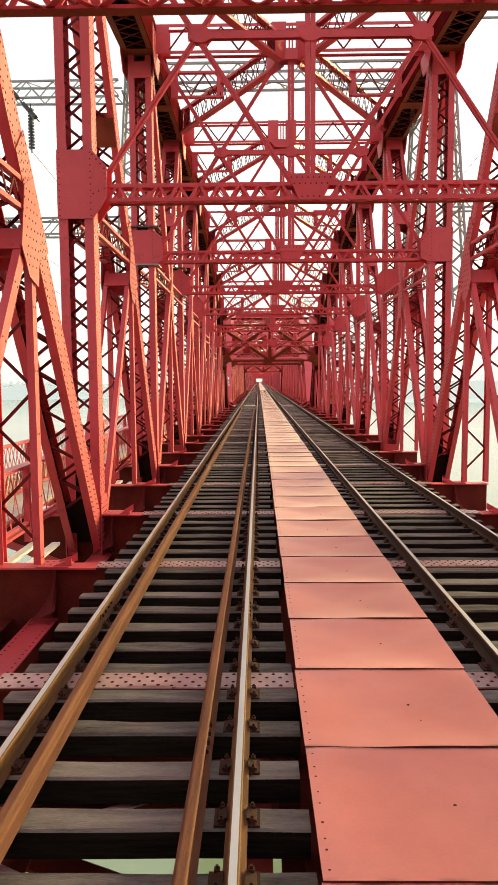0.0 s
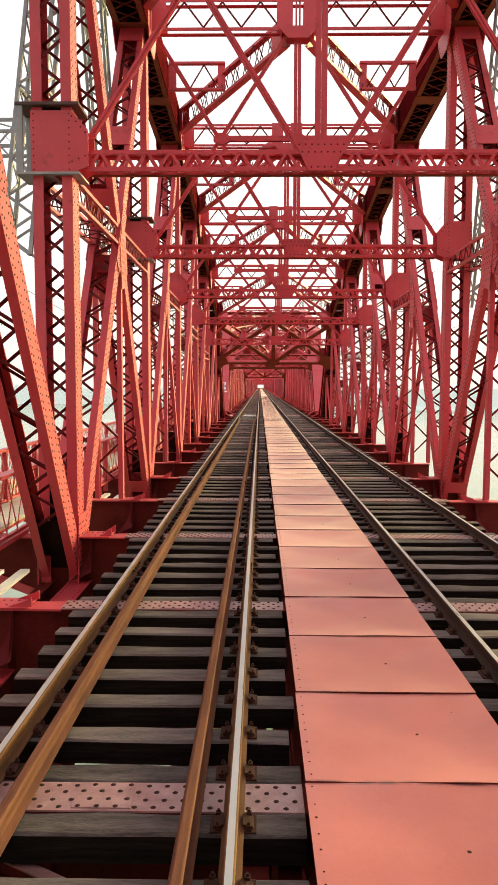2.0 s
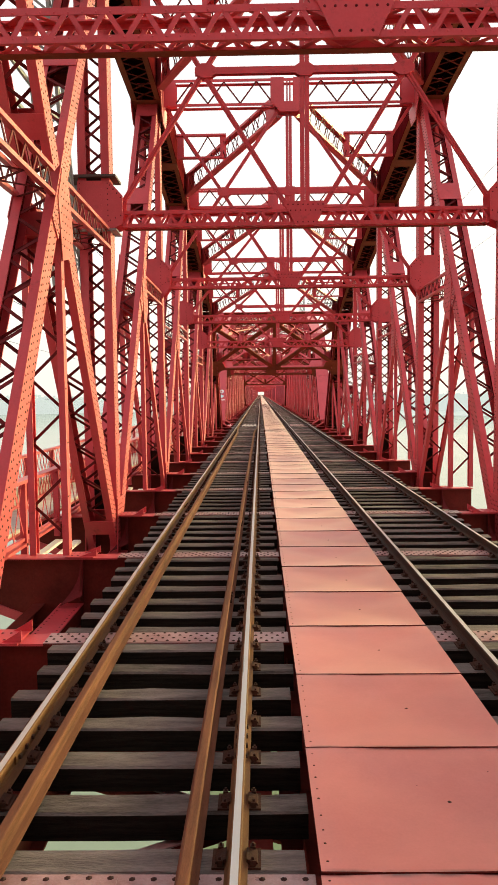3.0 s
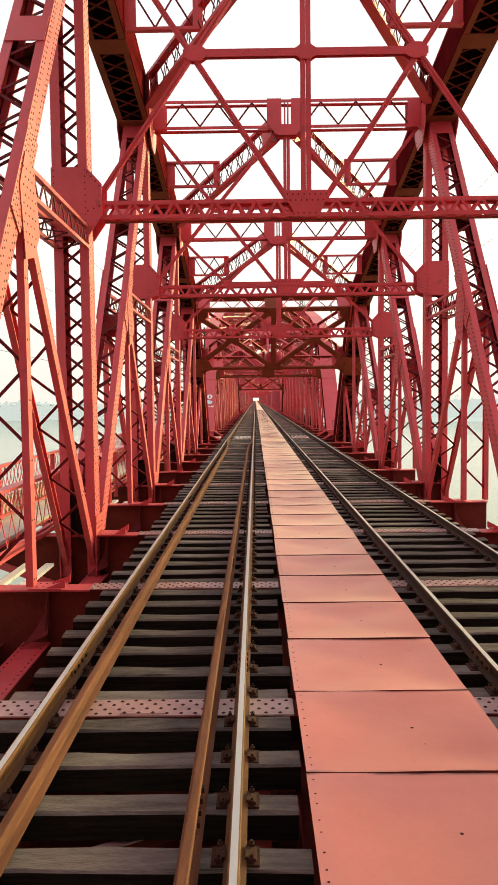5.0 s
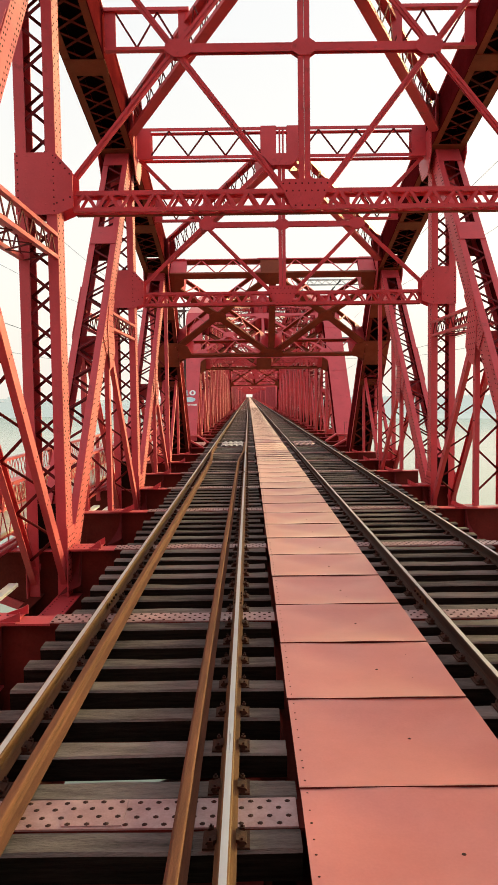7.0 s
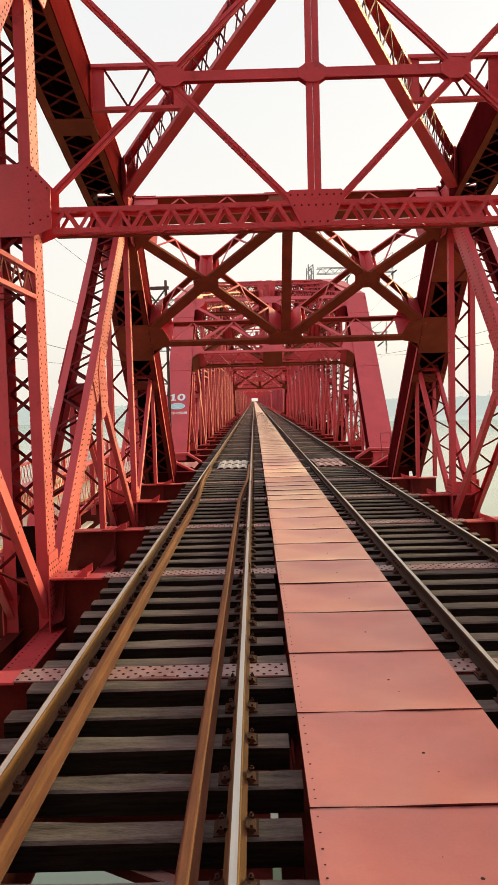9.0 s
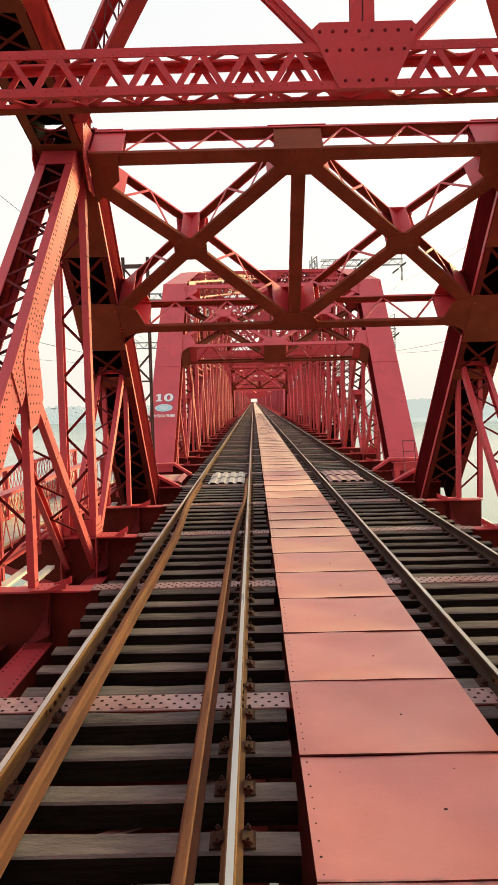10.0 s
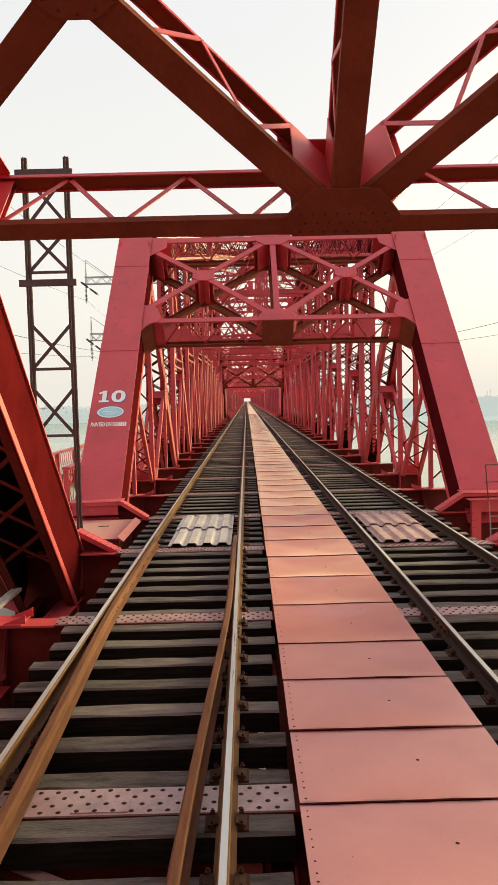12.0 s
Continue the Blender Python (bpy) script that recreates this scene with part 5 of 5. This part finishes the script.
b.block(-6.0, -3.74, 0.925, 0.94, -0.12, 0.064, GRIME_SHADE)
b.block(-6.0, -3.8, 3.28, 3.295, -0.5, 0.064, GRIME_SHADE)
for x in (-5.9, -3.9):
    b.block(x - 0.06, x + 0.06, 1.0, 3.2, -1.6, 0.062, GRIME_SHADE)
b.done("edge_frame", deck)

# portal-shaped pedestal with a ladder hoop in front of the right foot
plat = thing("inspection_stand", "red steel inspection stand with a dark opening and a ladder", "stand")
for x in (4.40, 5.30):
    b = Build()
    b.block(x - 0.11, x + 0.11, GAP - 0.50, GAP - 0.34, -1.6, 0.05)
    b.rivet_row((x - 0.07, GAP - 0.50, -0.5), (x - 0.07, GAP - 0.50, 0.0), -EY, 0.14, 0.016)
    b.done("post", plat)
b = Build()
b.block(4.29, 5.41, GAP - 0.505, GAP - 0.335, 0.05, 0.33)
b.done("lintel", plat)
b = Build()
b.block(4.2, 5.46, GAP - 0.62, GAP - 0.292, 0.33, 0.35)
b.rivet_row((4.26, GAP - 0.58, 0.35), (5.4, GAP - 0.58, 0.35), EZ, 0.11, 0.018)
b.done("top_plate", plat)
for x in (4.66, 5.10):
    b = Build()
    b.bar((x, GAP - 0.55, 0.35), (x - 0.06, GAP - 0.55, 1.17), 0.022, 0.022, EY, DARKSTEEL)
    b.done("hoop_post", plat)
    b = Build()
    b.bar((x, GAP - 0.63, 0.30), (x + 0.04, GAP - 0.63, -0.62), 0.022, 0.022, EY, ZINC)
    b.done("ladder_rail", plat)
for z in (0.76, 1.17):
    b = Build()
    b.bar((4.60, GAP - 0.55, z), (5.05, GAP - 0.55, z), 0.022, 0.022, EY, DARKSTEEL)
    b.done("hoop_bar", plat)
for z in (-0.05, -0.35):
    b = Build()
    b.bar((4.66, GAP - 0.63, z), (5.12, GAP - 0.63, z), 0.022, 0.022, EY, ZINC)
    b.done("rung", plat)


# ---- mast in the gap ----
mast = thing("cable_mast", "dark steel lattice mast with cross plates standing by the gap", "mast")
MY = 1.45
for x in (-5.52, -4.66):
    b = Build()
    b.block(x - 0.055, x + 0.055, MY - 0.008, MY + 0.008, 0.08, 7.95, DARKSTEEL)
    b.block(x - 0.008, x + 0.008, MY - 0.055, MY + 0.055, 0.08, 7.95, DARKSTEEL)
    b.block(x - 0.055, x + 0.055, MY + 0.045, MY + 0.058, 0.08, 7.95, DARKSTEEL)
    b.done("leg", mast)
for z0, z1 in ((6.55, 7.6), (5.6, 6.5), (3.6, 4.55), (2.2, 3.2)):
    b = Build()
    for o in (-1, 1):
        b.bar((-5.52, MY + 0.02 * o, z0 if o > 0 else z1), (-4.66, MY + 0.02 * o, z1 if o > 0 else z0), 0.07, 0.014, EZ, DARKSTEEL)
    b.block(-5.52, -4.66, MY - 0.03, MY - 0.016, z0 - 0.03, z0 + 0.03, DARKSTEEL)
    b.done("cross_brace", mast)
for z in (7.62, 5.38):
    b = Build()
    b.block(-5.70, -4.52, MY - 0.08, MY - 0.03, z - 0.07, z + 0.07, DARKSTEEL)
    b.done("cross_plate", mast)


# ---- lettering on the next span's end post ----
def on_post(u, v, lift):
    """Place on the cover of the next span's end post: u across, v up the slope."""
    A, B = V3((-TX, GAP, ZEND)), V3((-TX, GAP + 2 * P, CHORD[2] + 0.12))
    a = (B - A).normalized()
    n = V3((0, -a.z, a.y))
    m = Matrix((EX, a, n)).transposed().to_4x4()
    m.translation = A + a * v + EX * u + n * (0.453 + lift)
    return m


def lettering(text, size, u, v, label, width=1.0, thick=0.004, paint=None, lift=0.006):
    c = bpy.data.curves.new("lettering", "FONT")
    c.body, c.size, c.extrude, c.align_x, c.offset = text, size, 0.002, "CENTER", thick
    tmp = bpy.data.objects.new("tmp", c)
    scene.collection.objects.link(tmp)
    bpy.context.view_layer.update()
    me = bpy.data.meshes.new_from_object(tmp.evaluated_get(bpy.context.evaluated_depsgraph_get()))
    bpy.data.objects.remove(tmp)
    me.materials.clear()
    me.materials.append(paint or WHITE)
    ob = new("lettering", me)
    ob.matrix_world = on_post(u, v, lift) @ Matrix.Diagonal((width, 1, 1, 1))
    return tagged(ob, label, "lettering", "", "")


for char, u0 in (("1", -0.235), ("0", 0.165)):
    lettering(char, 0.62, u0, 4.38, "white painted numeral " + char + " on the red end post", 1.3, 0.016)
    lettering(char, 0.62, u0 + 0.025, 4.36, "violet painted shadow behind the numeral " + char, 1.3, 0.026, VIOLET, 0.003)
b = Build()
b.block(-0.14, 0.14, -0.01, 0.055, 0.010, 0.013, WHITE)
b.bar((-0.15, 0.335, 0.0115), (0.02, 0.405, 0.0115), 0.07, 0.003, EY, WHITE)
serif = b.done("numeral_serif")
serif.matrix_world = on_post(-0.235, 4.375, 0.0)
tagged(serif, "white painted foot and flag of the numeral on the post", "lettering")
b = Build()
s0, n0 = b.slot(WHITE), 40
for ring, (ru, rv, z, mm) in enumerate(((0.39, 0.235, 0.005, VIOLET), (0.37, 0.215, 0.008, WHITE), (0.33, 0.18, 0.012, CYAN))):
    k, s = len(b.v), b.slot(mm)
    for i in range(n0):
        t = 2 * math.pi * i / n0
        b.v.append(V3((ru * math.cos(t), rv * math.sin(t), z)))
    b.f.append(list(range(k, k + n0)))
    b.m.append(s)
for dy, hw in ((0.07, 0.16), (0.02, 0.22), (-0.045, 0.2), (-0.09, 0.13)):
    b.block(-hw, hw, dy - 0.010, dy + 0.010, 0.012, 0.015, WHITE)
emblem = b.done("emblem")
emblem.matrix_world = on_post(0, 3.98, 0.0)
tagged(emblem, "pale blue oval emblem with a white rim on the red post", "sign")
b = Build()
brng = random.Random(3)
x = 0.27
while x < 0.47:
    w = brng.uniform(0.035, 0.055)
    b.block(x, x + w, -0.075, 0.075, 0.004, 0.008, WHITE)
    x += w + 0.012
line = b.done("paint_date_line", kind="stuff")
line.matrix_world = on_post(0, 3.52, 0.0)
tagged(line, "small white painted bars at the end of the paint date", "lettering", kind="stuff")


words = lettering("PAINTED ON FEB", 0.205, 0.0, 3.45, "white painted words PAINTED ON FEB under the emblem", 1.0, 0.004)
words.matrix_world = on_post(-0.12, 3.45, 0.006) @ Matrix.Diagonal((0.74 / words.dimensions.x, 1, 1, 1))


# ---- footway outside the left truss ----
def lattice_railing(x, y0, y1, zb, zt, label, post_step, mesh=0.30, sheet=0.0, rail=0.07):
    t = thing("footway_railing", label, "railing", "railings of the footway")
    b = Build()
    b.block(x - rail, x + rail, y0, y1, zt - 0.06, zt)
    b.block(x - 0.035, x + 0.035, y0, y1, zb, zb + 0.06)
    b.done("rail", t)
    k = int((y1 - y0) / post_step)
    for i in range(k + 1):
        b = Build()
        y = y0 + (y1 - y0) * i / k
        b.block(x - 0.06, x + 0.06, y - 0.05, y + 0.05, zb - 0.35, zt - 0.061)
        b.done("post", t)
    b = Build()
    n = int((y1 - y0) / mesh)
    h = zt - zb - 0.12
    for i in range(n):
        ya = y0 + (y1 - y0) * i / n
        b.bar((x - 0.010, ya, zb + 0.06), (x - 0.010, ya + h * 0.5, zt - 0.06), 0.035, 0.008, EY)
        b.bar((x + 0.010, ya + h * 0.5, zb + 0.06), (x + 0.010, ya, zt - 0.06), 0.035, 0.008, EY)
    tagged(b.done("lattice", t), kind="stuff")
    if sheet:
        for i in range(k):
            b = Build()
            ya = y0 + (y1 - y0) * i / k
            b.block(x - 0.035, x - 0.025, ya + 0.06, ya + (y1 - y0) / k - 0.06, zb - 0.1, sheet, CONC)
            b.done("panel", t, "grey sheet panel behind the lattice")


b = Build()
fw = thing("footway", "narrow grey slab footway on red brackets outside the truss", "footway")
for k in range(-40, 60):
    b.block(-6.98, -6.05, k * 2.2, k * 2.2 + 2.17, 0.06, 0.13, CONC)
tagged(b.done("paving_slab", fw), kind="stuff")
b = Build()
for x in (-5.62, -6.12, -6.9):
    b.block(x - 0.06, x + 0.06, -SPAN, SPAN + GAP, -0.002, 0.055)
b.done("bearer", fw)
for k in (0, 1):
    for j in range(BAYS + 1):
        b = Build()
        y = (SPAN + GAP) * k + yb(j)
        b.bar((-5.25, y, -1.16), (-7.1, y, -0.45), 0.16, 0.10, EZ)
        b.done("bracket", fw)
for k in (0, 1):
    for j in range(1, BAYS, 2):
        for dx, dy in ((0.0, 0.0), (0.30, 0.5)):
            b = Build()
            y = (SPAN + GAP) * k + yb(j) + 0.25 + dy
            b.box((-5.50 - dx * 0.1 + dx, y + 1.3, -0.30 - dx * 0.4), EX * 0.08, EY * 1.3, EZ * 0.03, WHITE)
            tagged(b.done("loose_strip"), "pale loose concrete strip lying beside the truss", "strip", "loose strips beside the footway")
for y0, y1 in ((-SPAN, -0.4), (GAP + 0.4, SPAN + GAP)):
    lattice_railing(-5.62, y0, y1, 0.10, 1.28, "red steel lattice railing along the inner side of the footway", 2.19, 0.55, 0.0, 0.11)
    lattice_railing(-7.00, y0, y1, 0.15, 1.38, "red lattice railing with grey sheet panels, outer side of the footway", 2.19, 0.26, 0.62)


# ---- power-line towers at midspan ----
def line_tower(yc):
    """Two lattice legs beside the trusses, tied across the top, with arms and insulators outside."""
    t = thing("power_line_tower", "grey galvanised lattice tower carrying power lines, straddling the truss", "tower", "line towers")
    for sg in (-1, 1):
        for q in (-1, 1):
            b = Build()
            low, top = V3((sg * 5.52, yc + q * P, 5.2)), V3((sg * 5.52, yc + q * 1.1, 17.4 if sg > 0 else 15.2))
            for ox in (-0.26, 0.26):
                for oy in (-0.26, 0.26):
                    b.bar(low + V3((ox, oy, 0)), top + V3((ox, oy, 0)), 0.07, 0.07, EX, ZINC)
            n = 26
            for i in range(n):
                p0, p1 = low.lerp(top, i / n), low.lerp(top, (i + 1) / n)
                k = 1 if i % 2 else -1
                for s in (1, -1):
                    b.bar(p0 + V3((-0.26 * k, s * 0.26, 0)), p1 + V3((0.26 * k, s * 0.26, 0)), 0.05, 0.02, EX, ZINC)
                    b.bar(p0 + V3((s * 0.26, -0.26 * k, 0)), p1 + V3((s * 0.26, 0.26 * k, 0)), 0.05, 0.02, EY, ZINC)
            b.done("leg", t)
        for z in (8.6, 12.9):
            w = P - (P - 1.1) * (z - 5.2) / 13.8
            for s in (-0.26, 0.26):
                b = Build()
                b.bar((sg * 5.52 + s, yc - w, z), (sg * 5.52 + s, yc + w, z), 0.07, 0.05, EZ, ZINC)
                b.done("tie", t)
        for z, reach in (((13.8, 15.3), (8.75, 15.0)) if sg < 0 else ((16.8, 14.8), (9.6, 14.0))):
            b = Build()
            for yy in (yc - 0.4, yc + 0.4):
                for zz in (z - 0.25, z + 0.35):
                    b.bar((sg * 6.3, yy, zz), (sg * reach, yc + (yy - yc) * 0.6, zz), 0.07, 0.06, EZ, ZINC)
                b.zigzag((sg * 6.3, yy, z + 0.05), (sg * reach, yc + (yy - yc) * 0.6, z + 0.05), EZ * 0.28, 0.04, 0.02, 0.5)
            b.zigzag((sg * 6.3, yc, z + 0.35), (sg * reach, yc, z + 0.35), EY * 0.35, 0.04, 0.02, 0.6)
            b.m = [0] * len(b.m)
            b.mats = [ZINC]
            arm = b.done("cross_arm", t)
            b = Build()
            for yy in (yc - 0.3, yc + 0.3):
                b.bar((sg * (reach - 0.1), yy, z - 0.25), (sg * (reach - 0.1), yc, z + 1.9), 0.05, 0.05, EX, ZINC)
                b.bar((sg * (reach - 2.2), yy, z + 0.35), (sg * (reach - 0.1), yc, z + 1.9), 0.04, 0.04, EX, ZINC)
            b.done("arm_peak", arm)
            for x, z_top, tilt in ((sg * 9.6, z - 0.55, 0.0), (sg * 10.6, z + 0.25, 0.9), (sg * (reach - 0.2), z - 0.3, 0.0), (sg * (reach + 0.3), z - 0.1, 1.3)):
                b = Build()
                top = V3((x, yc - 0.55, z_top))
                dirv = V3((-sg * tilt, -0.2 * tilt, -1)).normalized()
                if tilt:
                    for i in (0.0, 1.05):
                        b.bar(top + dirv * (0.1 + i), top + dirv * (0.85 + i), 0.15, 0.15, EX, GLASSY)
                    b.bar(top, top + dirv * 2.1, 0.04, 0.04, EX, GLASSY)
                    b.done("strain_insulator", arm)
                    continue
                b.bar(top, top + dirv * 1.8, 0.035, 0.035, EX, GLASSY)
                for i in range(13):
                    c = top + dirv * (0.22 + i * 0.115)
                    u = dirv.orthogonal().normalized()
                    v = dirv.cross(u)
                    b.plate([c + (u * math.cos(q * math.pi / 4) + v * math.sin(q * math.pi / 4)) * 0.12 for q in range(8)], 0.045, GLASSY)
                b.done("insulator", arm)
    b = Build()
    for z in (14.0, 14.7):
        for yy in (yc - 0.4, yc + 0.4):
            b.bar((-6.0, yy, z), (6.0, yy, z), 0.08, 0.08, EZ, ZINC)
    for yy in (yc - 0.4, yc + 0.4):
        b.zigzag((-6.0, yy, 14.35), (6.0, yy, 14.35), EZ * 0.33, 0.05, 0.02, 0.6)
    b.zigzag((-6.0, yc, 14.0), (6.0, yc, 14.0), EY * 0.38, 0.05, 0.02, 0.9)
    b.m = [0] * len(b.m)
    b.mats = [ZINC]
    b.done("cross_beam", t)


TOWERS = [yb(11), yb(11) + SPAN + GAP, yb(11) + 2 * (SPAN + GAP)]
for yt in TOWERS[:2]:
    line_tower(yt)


def cable(x, z, ya, yc, sag, r=0.012):
    b = Build()
    n = 24
    pts = []
    for i in range(n + 1):
        t = i / n
        pts.append(V3((x, ya + (yc - ya) * t, z - sag * 4 * t * (1 - t))))
    sl = b.slot(GLASSY)
    for p in pts:
        b.v += [p + EX * r, p + EZ * r, p - EX * r, p - EZ * r]
    for i in range(n):
        for k in range(4):
            b.f.append([i * 4 + k, i * 4 + (k + 1) % 4, i * 4 + 4 + (k + 1) % 4, i * 4 + 4 + k])
            b.m.append(sl)
    return tagged(b.done("power_cable"), "thin dark power cable sagging between the line towers", "cable", "power cables")


for sg in (-1, 1):
    for x, z in ((10.1, 12.1), (15.2, 12.1), (10.1, 7.1), (14.8, 7.1)) if sg < 0 else ((10.1, 14.6), (14.4, 14.6), (10.1, 7.4), (13.6, 7.4)):
        for ya, yc in zip([TOWERS[0] - SPAN] + TOWERS, TOWERS):
            cable(sg * x, z, ya, yc, 1.6)

# ---- river, banks and distance ----
b = Build()
b.block(-4500, 4500, -4500, 4500, -17.2, -16.0, WATER)
tagged(b.done("water"), "calm pale green river under haze", "river", kind="structure")


def far_bank(sg, xa, ya, xb, yb2):
    """A low bank with a ragged row of trees, both along the line a-b."""
    rng = random.Random(50 + sg)
    rough = 1.0 if sg < 0 else 0.15                          # the bank to the east has an even skyline
    b = Build()
    p, q = V3((xa, ya, -16.2)), V3((xb, yb2, -16.2))
    a = (q - p).normalized()
    n = V3((-a.y, a.x, 0)) * (1 if sg < 0 else -1)
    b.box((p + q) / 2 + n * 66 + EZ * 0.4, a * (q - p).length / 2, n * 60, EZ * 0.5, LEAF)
    tagged(b.done("river_bank"), "low river bank in the glowing haze colour", "bank", kind="structure")
    v, f = [], []
    L = (q - p).length
    ico = bmesh.new()
    bmesh.ops.create_icosphere(ico, subdivisions=1, radius=1)
    iv, jf = [x.co.copy() for x in ico.verts], [[y.index for y in x.verts] for x in ico.faces]
    ico.free()
    m = 400
    for i in range(m + 1):
        d = L * i / m
        top = (11.5 if sg < 0 else 15.8) + rough * (2.6 * math.sin(d * 0.011) + 1.9 * math.sin(d * 0.047 + 1) + 1.3 * math.sin(d * 0.13 + 2) + rng.uniform(-0.8, 0.8))
        c = p + a * d + n * 8
        v += [tuple(c), tuple(c + n * 3 + EZ * top)]
    f += [[2 * i, 2 * i + 2, 2 * i + 3, 2 * i + 1] for i in range(m)]
    for i in range(int(L * 5.5)):
        d = rng.uniform(0, L)
        hgt = 17 + rough * (1.6 * math.sin(d * 0.011) + 1.1 * math.sin(d * 0.047 + 1) + 0.8 * math.sin(d * 0.13 + 2))
        r = rng.uniform(1.0, 2.1) * (1.0 if sg < 0 else 0.5)
        c = p + a * d + n * rng.uniform(2, 12) + EZ * (rng.random() ** 0.8 * hgt * rng.uniform(1 - 0.12 * rough, 1.0))
        k = len(v)
        for w in iv:
            v.append(tuple(c + V3((w.x * r, w.y * r, w.z * r * 0.8)) * rng.uniform(0.7, 1.25)))
        f += [[k + t for t in ff] for ff in jf]
    me = bpy.data.meshes.new("tree_line")
    me.from_pydata(v, [], f)
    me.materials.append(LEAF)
    me.update()
    tagged(new("backdrop", me), "hazy grey-green row of trees along the far bank", "backdrop", kind="structure")


far_bank(-1, -1500, 204, -61, 714)
far_bank(1, 64, 640, 1210, 300)
for x, y, top in ((182.5, 615.3, 4.0), (184.2, 614.9, 5.0), (205.8, 608.4, 5.2), (208.2, 607.7, 6.4), (172.9, 618.1, 3.2)):
    b = Build()
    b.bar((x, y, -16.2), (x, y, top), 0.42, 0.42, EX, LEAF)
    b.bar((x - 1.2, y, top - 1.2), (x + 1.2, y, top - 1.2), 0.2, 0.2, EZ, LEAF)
    tagged(b.done("far_mast"), "thin hazy mast standing above the far bank", "mast", "masts on the far bank")

# a long road bridge far off on the left
fb = thing("road_bridge", "distant pale concrete road bridge on round piers", "bridge")
b = Build()
b.bar((-1500, 100, -2.0), (-210, 830, -2.0), 9, 2.2, V3((0.5, -0.87, 0)), FARWALL)
b.done("deck", fb)
for i in range(18):
    b = Build()
    t = i / 17
    c = V3((-1500, 100, -9)).lerp(V3((-210, 830, -9)), t)
    b.box(c, EX * 1.6, EY * 1.6, EZ * 7, FARWALL)
    b.done("pier", fb)
